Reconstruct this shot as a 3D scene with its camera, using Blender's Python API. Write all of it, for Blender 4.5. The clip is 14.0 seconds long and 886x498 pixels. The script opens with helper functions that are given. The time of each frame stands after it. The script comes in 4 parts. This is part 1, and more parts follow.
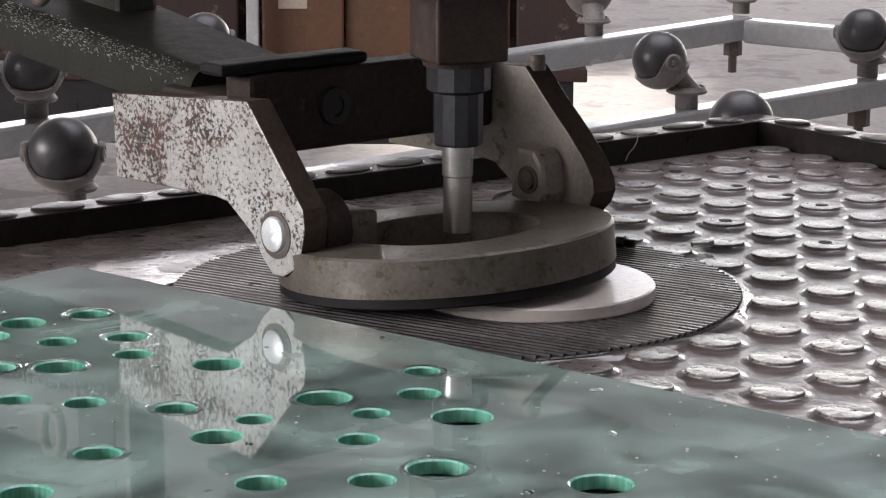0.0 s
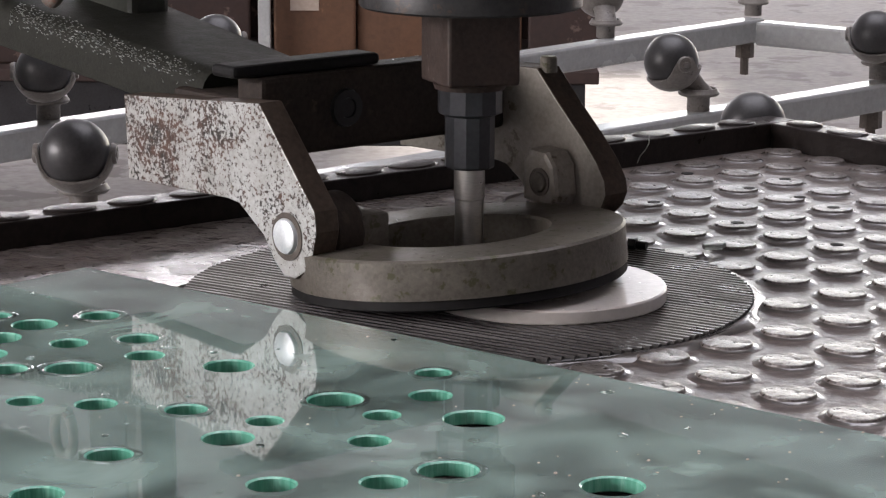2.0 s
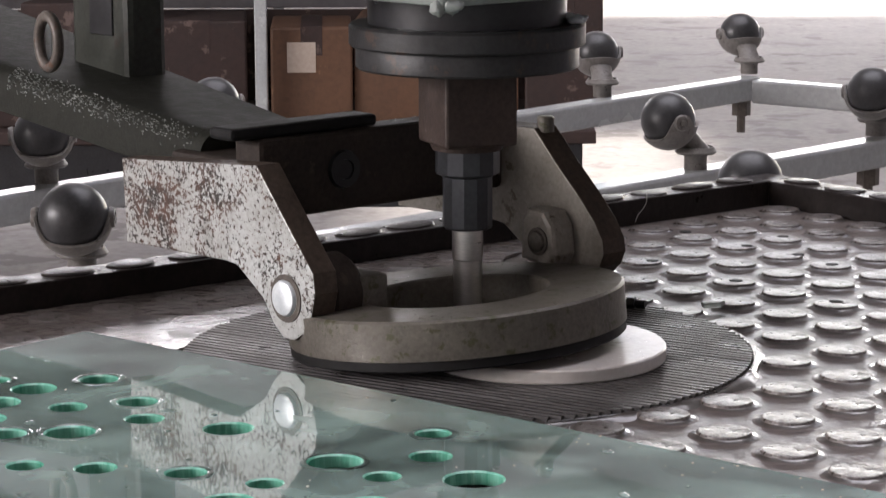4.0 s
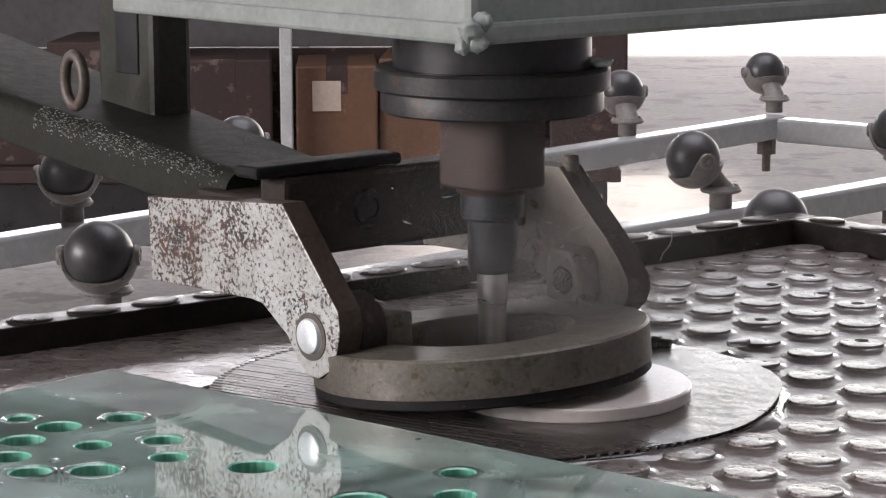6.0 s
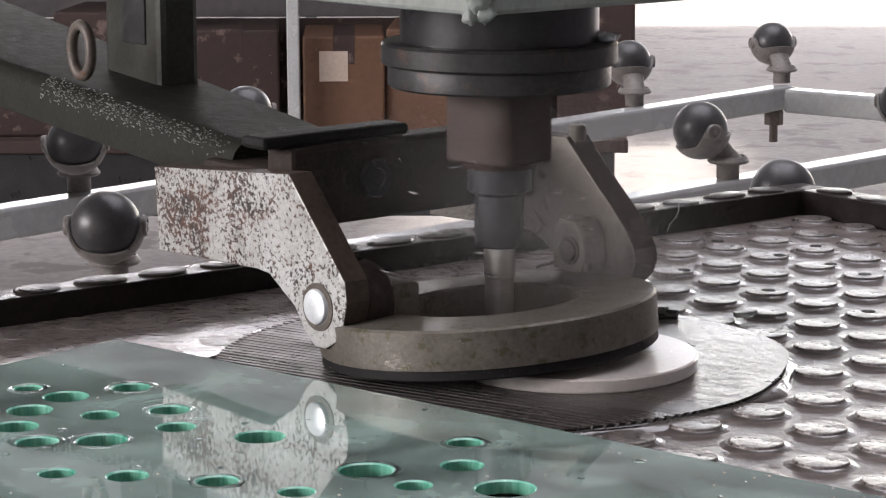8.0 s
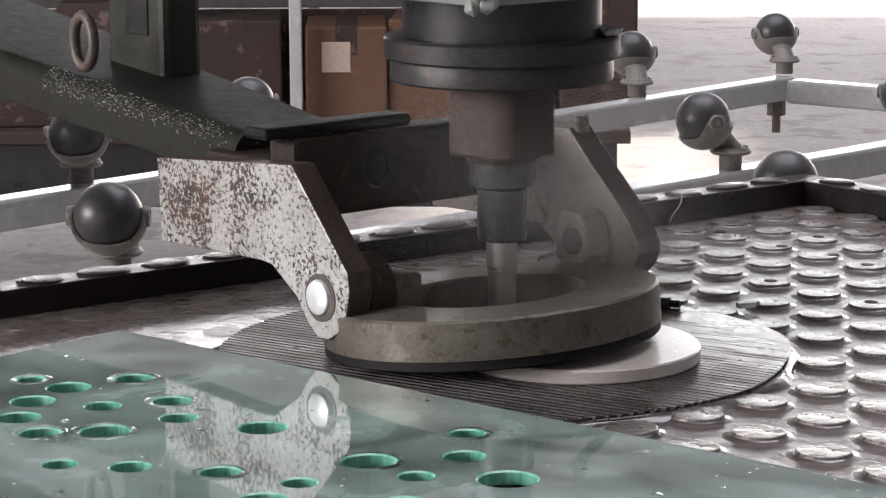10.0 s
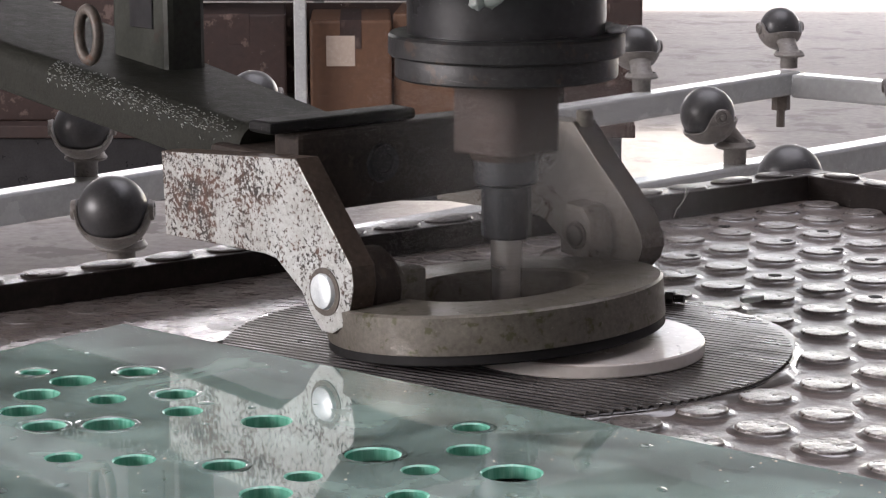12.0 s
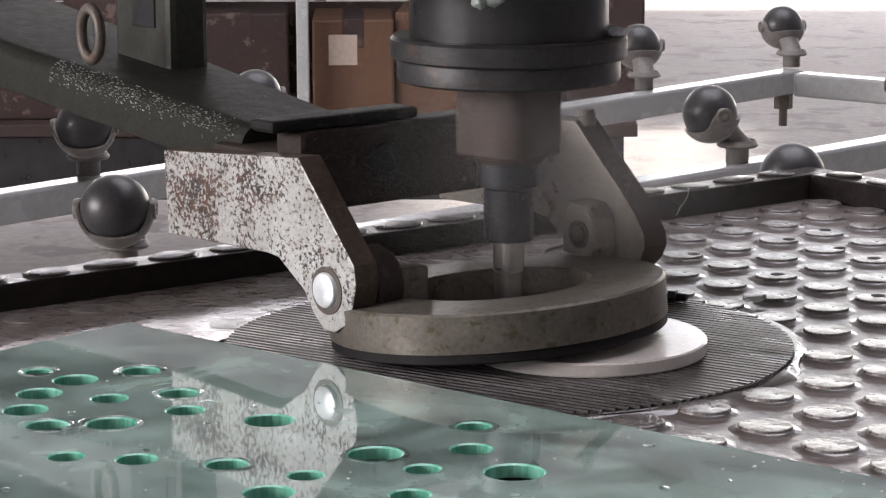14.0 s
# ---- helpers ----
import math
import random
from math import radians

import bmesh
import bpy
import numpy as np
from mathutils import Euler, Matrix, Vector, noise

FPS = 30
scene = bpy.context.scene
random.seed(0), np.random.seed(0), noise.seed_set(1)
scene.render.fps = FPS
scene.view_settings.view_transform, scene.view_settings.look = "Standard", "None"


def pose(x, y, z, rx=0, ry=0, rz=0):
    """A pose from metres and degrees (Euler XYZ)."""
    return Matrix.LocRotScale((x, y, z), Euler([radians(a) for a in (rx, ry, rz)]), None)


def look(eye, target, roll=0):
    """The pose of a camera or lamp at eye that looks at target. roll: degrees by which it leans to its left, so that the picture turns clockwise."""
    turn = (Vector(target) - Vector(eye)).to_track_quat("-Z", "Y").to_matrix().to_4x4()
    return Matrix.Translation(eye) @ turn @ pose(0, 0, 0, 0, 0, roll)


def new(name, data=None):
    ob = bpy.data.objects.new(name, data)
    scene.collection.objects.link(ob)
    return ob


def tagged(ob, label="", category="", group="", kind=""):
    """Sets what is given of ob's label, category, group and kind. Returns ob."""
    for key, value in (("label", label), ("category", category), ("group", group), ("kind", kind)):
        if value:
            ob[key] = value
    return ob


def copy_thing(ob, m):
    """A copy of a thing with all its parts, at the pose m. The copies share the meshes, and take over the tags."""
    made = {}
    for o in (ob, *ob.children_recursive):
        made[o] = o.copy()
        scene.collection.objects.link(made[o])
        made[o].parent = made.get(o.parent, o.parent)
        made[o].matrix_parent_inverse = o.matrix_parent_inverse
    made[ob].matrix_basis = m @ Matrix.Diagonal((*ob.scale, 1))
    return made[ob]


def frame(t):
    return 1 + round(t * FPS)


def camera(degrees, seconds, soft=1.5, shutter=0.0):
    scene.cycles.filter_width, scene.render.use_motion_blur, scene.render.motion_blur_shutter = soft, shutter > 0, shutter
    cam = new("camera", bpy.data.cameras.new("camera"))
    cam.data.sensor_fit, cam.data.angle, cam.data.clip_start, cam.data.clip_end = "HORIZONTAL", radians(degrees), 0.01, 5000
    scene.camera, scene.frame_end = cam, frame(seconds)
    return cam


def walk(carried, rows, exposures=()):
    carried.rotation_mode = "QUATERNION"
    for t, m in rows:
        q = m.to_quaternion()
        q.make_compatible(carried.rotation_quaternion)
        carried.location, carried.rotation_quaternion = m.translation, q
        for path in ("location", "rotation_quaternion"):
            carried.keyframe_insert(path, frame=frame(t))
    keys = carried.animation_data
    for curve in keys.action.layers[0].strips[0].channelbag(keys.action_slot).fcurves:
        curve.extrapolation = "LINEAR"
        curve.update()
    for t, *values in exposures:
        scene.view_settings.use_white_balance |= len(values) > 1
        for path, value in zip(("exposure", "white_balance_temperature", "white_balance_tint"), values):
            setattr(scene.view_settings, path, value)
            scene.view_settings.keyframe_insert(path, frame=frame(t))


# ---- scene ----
EYE = (0.0, -1.667, 1.235)
cam = camera(20.67, 14.0, soft=1.25, shutter=0.5)


def aim(pitch, yaw, roll):
    return pose(*EYE, 90 + pitch, 0, yaw) @ pose(0, 0, 0, 0, 0, roll)


# seconds, pitch, yaw, roll of the hand-held camera
TURNS = [
    (0, -12.090, 0.000, 0.300),
    (0.5, -12.074, 0.092, 0.266),
    (1, -12.054, 0.154, 0.263),
    (1.5, -12.045, 0.224, 0.299),
    (2, -12.046, 0.279, 0.298),
    (2.5, -12.092, 0.302, 0.254),
    (3, -12.009, 0.371, 0.247),
    (3.5, -11.618, 0.255, 0.162),
    (4, -10.620, 0.246, -0.206),
    (4.2, -10.280, 0.262, -0.200),
    (5, -9.660, 0.500, -0.240),
    (6.3, -9.775, 0.890, -0.250),
    (6.5, -9.888, 0.908, -0.252),
    (7, -10.118, 0.960, -0.233),
    (7.5, -10.292, 0.987, -0.188),
    (8, -10.408, 1.007, -0.235),
    (10.5, -10.651, 1.090, -0.261),
    (11, -10.671, 1.110, -0.260),
    (11.5, -10.692, 1.105, -0.257),
    (12, -10.765, 1.172, -0.198),
    (12.5, -10.764, 1.177, -0.222),
    (13, -10.765, 1.214, -0.206),
    (13.5, -10.784, 1.239, -0.238),
    (14, -10.790, 1.229, -0.225),
]
walk(cam, [(t, aim(p, y, r)) for t, p, y, r in TURNS],
     exposures=[(0.0, 1.66), (3.4, 1.66), (4.6, 1.72), (14.0, 1.83)])

# ---- light ----
world = bpy.data.worlds.new("sky")
scene.world = world
world.use_nodes = True
wn = world.node_tree
sky = wn.nodes.new("ShaderNodeTexSky")
sky.sky_type = "NISHITA"
sky.sun_disc = False
sky.sun_elevation, sky.sun_rotation = radians(38), radians(31)
wn.nodes["Background"].inputs["Strength"].default_value = 0.12
wn.links.new(sky.outputs["Color"], wn.nodes["Background"].inputs["Color"])

sun = new("sun", bpy.data.lights.new("sun", "SUN"))
sun.data.energy, sun.data.angle, sun.data.color = 2.9, radians(2.0), (1.0, 0.915, 0.845)
sun.matrix_world = look((4.0, 16, 8.34), (-1.5, 6.85, 0))


def opening_lamp(name, eye, target, sx, sy, power, color):
    lamp = new(name, bpy.data.lights.new(name, "AREA"))
    lamp.data.shape, lamp.data.size, lamp.data.size_y = "RECTANGLE", sx, sy
    lamp.data.energy, lamp.data.color = power, color
    lamp.matrix_world = look(eye, target)
    return lamp


# daylight by the big back doorway; the other three lamps are unseen additions
opening_lamp("doorway_light", (4.95, 13.95, 2.1), (4.95, 0, 2.1), 7.8, 4.1, 108, (1.0, 0.880, 0.865))
# unseen north window, added to put glints on the table's wet left side
opening_lamp("added_window_light", (-3.3, 13.95, 3.02), (-3.3, 0, 3.02), 5.0, 1.4, 64, (1.0, 0.880, 0.865))
# unseen opening overhead, added as fill from above
opening_lamp("added_rooflight", (0.5, 1.6, 6.05), (0.5, 1.6, 0), 5.0, 5.0, 84, (1.0, 0.900, 0.890))
# unseen west window, added to brighten plates and ring from the left
opening_lamp("added_window_light", (-8.6, -3.0, 3.0), (0, 0, 0.9), 5.0, 2.4, 252, (1.0, 0.900, 0.890))


# ---- materials ----
def mat(name, c1, c2, scale=60.0, rough=(0.4, 0.6), metal=0.0, bump=0.2, fine=None, c3=None, c3_at=0.62,
        stretch=(1, 1, 1), coat=0.0, spec=0.5, coat_rough=0.09, wave_deep=0.0022):
    """Two tones mixed by noise at two scales, patches of a third tone, relief."""
    m = bpy.data.materials.new(name)
    m.use_nodes = True
    n, l = m.node_tree.nodes, m.node_tree.links
    b = n["Principled BSDF"]
    tc = n.new("ShaderNodeTexCoord")
    mp = n.new("ShaderNodeMapping")
    mp.inputs["Scale"].default_value = stretch
    l.new(tc.outputs["Object"], mp.inputs["Vector"])

    def noise_tex(s, d=6, r=0.6):
        t = n.new("ShaderNodeTexNoise")
        t.inputs["Scale"].default_value, t.inputs["Detail"].default_value = s, d
        t.inputs["Roughness"].default_value = r
        l.new(mp.outputs["Vector"], t.inputs["Vector"])
        return t

    big, small = noise_tex(scale), noise_tex(fine or scale * 7)
    ramp = n.new("ShaderNodeValToRGB")
    ramp.color_ramp.elements[0].position, ramp.color_ramp.elements[1].position = 0.35, 0.66
    ramp.color_ramp.elements[0].color, ramp.color_ramp.elements[1].color = (*c1, 1), (*c2, 1)
    add = n.new("ShaderNodeMath")
    add.operation = "MULTIPLY_ADD"
    l.new(small.outputs["Fac"], add.inputs[0])
    add.inputs[1].default_value = 0.5
    sc = n.new("ShaderNodeMath")
    sc.operation = "MULTIPLY"
    l.new(big.outputs["Fac"], sc.inputs[0])
    sc.inputs[1].default_value = 0.5
    l.new(sc.outputs[0], add.inputs[2])
    l.new(add.outputs[0], ramp.inputs["Fac"])
    color = ramp.outputs["Color"]
    if c3:
        patch = noise_tex(scale * 2.3, 8, 0.65)
        r3 = n.new("ShaderNodeValToRGB")
        r3.color_ramp.elements[0].position, r3.color_ramp.elements[1].position = c3_at, c3_at + 0.05
        l.new(patch.outputs["Fac"], r3.inputs["Fac"])
        mix = n.new("ShaderNodeMix")
        mix.data_type = "RGBA"
        l.new(r3.outputs["Color"], mix.inputs["Factor"])
        l.new(color, mix.inputs["A"])
        mix.inputs["B"].default_value = (*c3, 1)
        color = mix.outputs["Result"]
    l.new(color, b.inputs["Base Color"])
    rr = n.new("ShaderNodeMapRange")
    rr.inputs["From Min"].default_value, rr.inputs["From Max"].default_value = 0.3, 0.7
    rr.inputs["To Min"].default_value, rr.inputs["To Max"].default_value = rough
    l.new(big.outputs["Fac"], rr.inputs["Value"])
    l.new(rr.outputs["Result"], b.inputs["Roughness"])
    if coat:      # a film of water with ripples of its own
        wave = noise_tex(62, 4, 0.55)
        wb = n.new("ShaderNodeBump")
        wb.inputs["Strength"].default_value, wb.inputs["Distance"].default_value = 0.8, wave_deep
        l.new(wave.outputs["Fac"], wb.inputs["Height"])
        l.new(wb.outputs["Normal"], b.inputs["Coat Normal"])
    b.inputs["Metallic"].default_value = metal
    b.inputs["Coat Weight"].default_value = coat
    b.inputs["Coat Roughness"].default_value = coat_rough
    b.inputs["Specular IOR Level"].default_value = spec
    bp = n.new("ShaderNodeBump")
    bp.inputs["Strength"].default_value, bp.inputs["Distance"].default_value = bump, 0.001
    l.new(add.outputs[0], bp.inputs["Height"])
    l.new(bp.outputs["Normal"], b.inputs["Normal"])
    return m


def dusty(m, amount):
    """A film of pale dust that catches light from behind."""
    b = m.node_tree.nodes["Principled BSDF"]
    b.inputs["Sheen Weight"].default_value, b.inputs["Sheen Roughness"].default_value = amount, 0.35
    return m


RUBBER = mat("wet_brown_rubber", (0.060, 0.048, 0.043), (0.150, 0.124, 0.111), 34, (0.35, 0.55), 0, 1.0, 120, (0.15, 0.13, 0.118), 0.6, spec=0.4, coat=0.28, coat_rough=0.06, wave_deep=0.0034)
STUD = mat("worn_stud_rubber", (0.052, 0.044, 0.039), (0.225, 0.200, 0.186), 60, (0.22, 0.5), 0, 1.0, 240, (0.055, 0.046, 0.041), 0.54, spec=0.55, coat=0.3, coat_rough=0.10, wave_deep=0.0032)
BLACK_RUBBER = mat("black_rubber", (0.010, 0.008, 0.007), (0.028, 0.021, 0.019), 40, (0.24, 0.5), 0, 1.0, 150, spec=0.22)
GASKET = mat("black_gasket_rubber", (0.005, 0.005, 0.005), (0.012, 0.011, 0.011), 40, (0.55, 0.8), 0, 0.5, 200, spec=0.25)
MAT_RUBBER = mat("ribbed_mat_rubber", (0.018, 0.016, 0.015), (0.046, 0.041, 0.039), 25, (0.22, 0.5), 0, 0.4, 300, spec=0.45)
SLURRY = mat("grey_slurry_water", (0.030, 0.025, 0.022), (0.058, 0.049, 0.043), 9, (0.22, 0.36), 0, 0.15, 30, spec=0.25, coat=0.4, coat_rough=0.04, wave_deep=0.0040)
WET_EDGE = mat("wet_dark_rubber_edge", (0.040, 0.034, 0.030), (0.085, 0.072, 0.064), 30, (0.25, 0.4), 0, 0.4, 120, spec=0.5, coat=1.0, coat_rough=0.04, wave_deep=0.0016)
POOL = mat("brown_slurry_pool", (0.11, 0.092, 0.083), (0.18, 0.151, 0.137), 12, (0.3, 0.5), 0, 0.4, 60, spec=0.4, coat=1.0, coat_rough=0.07, wave_deep=0.0042)
MIST = mat("pale_water_droplets", (0.72, 0.71, 0.70), (0.82, 0.81, 0.80), 30, (0.3, 0.5), 0, 0.0)
WHITE_DISC = mat("white_plastic_disc", (0.62, 0.58, 0.54), (0.74, 0.70, 0.66), 14, (0.12, 0.3), 0, 0.12, 220, (0.48, 0.44, 0.40), 0.66)
CAST = mat("worn_cast_metal", (0.080, 0.071, 0.058), (0.165, 0.149, 0.125), 35, (0.36, 0.6), 0.25, 0.6, 300, (0.068, 0.066, 0.034), 0.57)
PALE_PLATE = mat("grimy_off_white_paint", (0.20, 0.182, 0.155), (0.35, 0.325, 0.285), 24, (0.35, 0.55), 0.1, 0.3, 240, (0.12, 0.095, 0.07), 0.60)
ARM_PAINT = mat("worn_speckled_green_paint", (0.015, 0.0155, 0.0125), (0.035, 0.036, 0.030), 95, (0.5, 0.68), 0, 0.8, 420, (0.09, 0.092, 0.082), 0.68, spec=0.12)
# pale tone that stands in for sparkling glints on the arm's edge
EDGE_GLINTS = mat("pale_edge_glints", (0.34, 0.36, 0.34), (0.52, 0.54, 0.52), 200, (0.2, 0.4), 0.1, 0.2)
OLIVE = mat("grey_green_paint", (0.024, 0.026, 0.021), (0.050, 0.053, 0.044), 18, (0.3, 0.5), 0, 0.3, 260, (0.035, 0.028, 0.022), 0.6, spec=0.3)
BEAM = mat("oily_brown_black_steel", (0.019, 0.0145, 0.012), (0.052, 0.040, 0.033), 28, (0.5, 0.7), 0.0, 0.6, 240, (0.062, 0.046, 0.036), 0.62, spec=0.22)
PLATE_EDGE = mat("rusty_brown_plate_edge", (0.040, 0.028, 0.021), (0.098, 0.072, 0.054), 40, (0.45, 0.7), 0.0, 0.5, 260, (0.13, 0.105, 0.085), 0.64, spec=0.3)
DARK_STEEL = mat("grimy_dark_steel", (0.060, 0.050, 0.042), (0.140, 0.118, 0.100), 28, (0.38, 0.6), 0.2, 0.4, 260, (0.10, 0.055, 0.035), 0.63)
RUSTY = mat("rusty_block", (0.030, 0.020, 0.016), (0.070, 0.048, 0.040), 55, (0.45, 0.7), 0.2, 0.6, 330, (0.18, 0.155, 0.14), 0.67)
CHUCK = mat("dark_blued_steel", (0.035, 0.036, 0.040), (0.065, 0.067, 0.072), 30, (0.28, 0.42), 0.6, 0.12, 260)
STEEL = mat("bright_shaft_steel", (0.50, 0.49, 0.47), (0.68, 0.66, 0.63), 20, (0.26, 0.40), 1.0, 0.1, 200, stretch=(1, 1, 4))
FLANGE = mat("grey_flange", (0.018, 0.018, 0.019), (0.044, 0.043, 0.043), 30, (0.32, 0.5), 0.1, 0.5, 280, (0.060, 0.042, 0.034), 0.58, spec=0.35)
QUILL = mat("black_oiled_quill", (0.012, 0.012, 0.013), (0.03, 0.03, 0.032), 20, (0.25, 0.4), 0.2, 0.1, 200)
CASE = mat("light_green_case_paint", (0.20, 0.22, 0.205), (0.30, 0.325, 0.31), 14, (0.3, 0.5), 0, 0.15, 160, (0.22, 0.235, 0.22), 0.68)
ZINC = mat("zinc_rivet", (0.62, 0.66, 0.68), (0.80, 0.83, 0.84), 120, (0.3, 0.45), 0.25, 0.3, 600)
BALL = dusty(mat("dark_grey_plastic_ball", (0.020, 0.020, 0.021), (0.045, 0.044, 0.045), 40, (0.30, 0.45), 0, 0.1, 300), 0.35)
HOOD = dusty(mat("dusty_grey_hood", (0.11, 0.10, 0.09), (0.21, 0.195, 0.18), 45, (0.4, 0.6), 0, 0.3, 300, (0.07, 0.06, 0.055), 0.60), 0.2)
TUBE = mat("pale_painted_tube", (0.30, 0.31, 0.305), (0.40, 0.41, 0.405), 9, (0.16, 0.3), 0, 0.05, 140, (0.25, 0.24, 0.22), 0.66, spec=0.7)
FLOOR = mat("concrete_floor", (0.28, 0.262, 0.250), (0.46, 0.436, 0.418), 1.6, (0.72, 0.9), 0, 0.25, 26, (0.26, 0.242, 0.23), 0.55, spec=0.25)
WALL = mat("hall_wall_paint", (0.30, 0.29, 0.31), (0.40, 0.39, 0.41), 0.8, (0.6, 0.8), 0, 0.1, 20, (0.33, 0.32, 0.33), 0.66)
ROOF = mat("roof_sheet", (0.28, 0.29, 0.30), (0.36, 0.37, 0.38), 0.6, (0.5, 0.7), 0, 0.1, 12)
CARTON = mat("brown_carton", (0.072, 0.034, 0.0165), (0.120, 0.058, 0.029), 5, (0.6, 0.8), 0, 0.15, 90, (0.20, 0.108, 0.06), 0.64)
CARTON_DARK = mat("dark_red_brown_bundle", (0.016, 0.008, 0.006), (0.036, 0.018, 0.014), 7, (0.6, 0.8), 0, 0.3, 60, (0.10, 0.068, 0.058), 0.60)
PANEL = mat("lilac_grey_board", (0.075, 0.069, 0.074), (0.125, 0.115, 0.121), 3, (0.5, 0.7), 0, 0.1, 40, (0.07, 0.06, 0.06), 0.6)
PAPER = mat("pale_paper_label", (0.36, 0.29, 0.235), (0.46, 0.385, 0.32), 15, (0.6, 0.7), 0, 0.05)
YARD = mat("yard_concrete", (0.30, 0.288, 0.275), (0.42, 0.402, 0.385), 0.4, (0.6, 0.8), 0, 0.1, 9)


def rust_paint():
    """Bluish white paint with many small dark rust pits, thickest towards the plate's back end, and tan stains."""
    m = mat("rust_spotted_white_paint", (0.33, 0.325, 0.30), (0.56, 0.575, 0.565), 26, (0.35, 0.55), 0.1, 0.3, 300, (0.27, 0.245, 0.20), 0.62)
    n, l = m.node_tree.nodes, m.node_tree.links
    b = n["Principled BSDF"]
    base = b.inputs["Base Color"].links[0].from_socket
    tc = n.new("ShaderNodeTexCoord")

    def tex(s, d, r):
        t = n.new("ShaderNodeTexNoise")
        t.inputs["Scale"].default_value, t.inputs["Detail"].default_value, t.inputs["Roughness"].default_value = s, d, r
        l.new(tc.outputs["Object"], t.inputs["Vector"])
        return t

    def ranged(value, a, b2, c, d):
        r = n.new("ShaderNodeMapRange")
        for k, v in (("From Min", a), ("From Max", b2), ("To Min", c), ("To Max", d)):
            r.inputs[k].default_value = v
        l.new(value, r.inputs["Value"])
        return r.outputs["Result"]

    def plus(a, b2):
        t = n.new("ShaderNodeMath")
        t.operation = "ADD"
        l.new(a, t.inputs[0])
        l.new(b2, t.inputs[1])
        return t.outputs[0]

    xyz = n.new("ShaderNodeSeparateXYZ")
    l.new(tc.outputs["Object"], xyz.inputs["Vector"])
    spots, spread = tex(290, 7, 0.74), tex(34, 4, 0.6)
    total = plus(spots.outputs["Fac"], ranged(spread.outputs["Fac"], 0.3, 0.7, -0.08, 0.08))
    total = plus(total, ranged(xyz.outputs["X"], -0.22, -0.01, 0.03, -0.022))
    total = plus(total, ranged(xyz.outputs["Z"], 0.912, 0.930, -0.03, 0.0))
    mask = ranged(total, 0.508, 0.546, 0.0, 1.0)
    tone = tex(85, 4, 0.6)
    brown = n.new("ShaderNodeValToRGB")
    brown.color_ramp.elements[0].position, brown.color_ramp.elements[1].position = 0.40, 0.64
    brown.color_ramp.elements[0].color, brown.color_ramp.elements[1].color = (0.026, 0.021, 0.018, 1), (0.100, 0.050, 0.033, 1)
    l.new(tone.outputs["Fac"], brown.inputs["Fac"])
    mix = n.new("ShaderNodeMix")
    mix.data_type = "RGBA"
    l.new(mask, mix.inputs["Factor"])
    l.new(base, mix.inputs["A"])
    l.new(brown.outputs["Color"], mix.inputs["B"])
    l.new(mix.outputs["Result"], b.inputs["Base Color"])
    return m


RUST_PAINT = rust_paint()


def glass_mat(name, color, rough, transmission, ior=1.52, haze=0.0, ripple=0.0):
    m = bpy.data.materials.new(name)
    m.use_nodes = True
    n, l = m.node_tree.nodes, m.node_tree.links
    b = n["Principled BSDF"]
    b.inputs["Base Color"].default_value = (*color, 1)
    b.inputs["Transmission Weight"].default_value = transmission
    b.inputs["IOR"].default_value = ior
    tc = n.new("ShaderNodeTexCoord")
    t = n.new("ShaderNodeTexNoise")
    t.inputs["Scale"].default_value, t.inputs["Detail"].default_value = 9, 7
    l.new(tc.outputs["Object"], t.inputs["Vector"])
    rr = n.new("ShaderNodeMapRange")
    rr.inputs["From Min"].default_value, rr.inputs["From Max"].default_value = 0.35, 0.68
    rr.inputs["To Min"].default_value, rr.inputs["To Max"].default_value = rough, rough * 1.8
    l.new(t.outputs["Fac"], rr.inputs["Value"])
    l.new(rr.outputs["Result"], b.inputs["Roughness"])
    rip = n.new("ShaderNodeTexNoise")
    rip.inputs["Scale"].default_value, rip.inputs["Detail"].default_value = 55, 4
    l.new(tc.outputs["Object"], rip.inputs["Vector"])
    bp = n.new("ShaderNodeBump")
    bp.inputs["Strength"].default_value, bp.inputs["Distance"].default_value = ripple, 0.001
    l.new(rip.outputs["Fac"], bp.inputs["Height"])
    l.new(bp.outputs["Normal"], b.inputs["Normal"])
    l.new(bp.outputs["Normal"], b.inputs["Coat Normal"])
    if haze:
        hz = n.new("ShaderNodeMapRange")
        hz.inputs["From Min"].default_value, hz.inputs["From Max"].default_value = 0.35, 0.7
        hz.inputs["To Min"].default_value, hz.inputs["To Max"].default_value = transmission + haze, transmission - haze
        l.new(t.outputs["Fac"], hz.inputs["Value"])
        l.new(hz.outputs["Result"], b.inputs["Transmission Weight"])
        stain = n.new("ShaderNodeTexNoise")
        stain.inputs["Scale"].default_value, stain.inputs["Detail"].default_value, stain.inputs["Distortion"].default_value = 11, 6, 1.2
        l.new(tc.outputs["Object"], stain.inputs["Vector"])
        rc = n.new("ShaderNodeValToRGB")
        rc.color_ramp.elements[0].position, rc.color_ramp.elements[1].position = 0.36, 0.64
        rc.color_ramp.elements[0].color = (*[c * 0.58 for c in color], 1)
        rc.color_ramp.elements[1].color = (*[c * 1.45 for c in color], 1)
        l.new(stain.outputs["Fac"], rc.inputs["Fac"])
        l.new(rc.outputs["Color"], b.inputs["Base Color"])
    return m


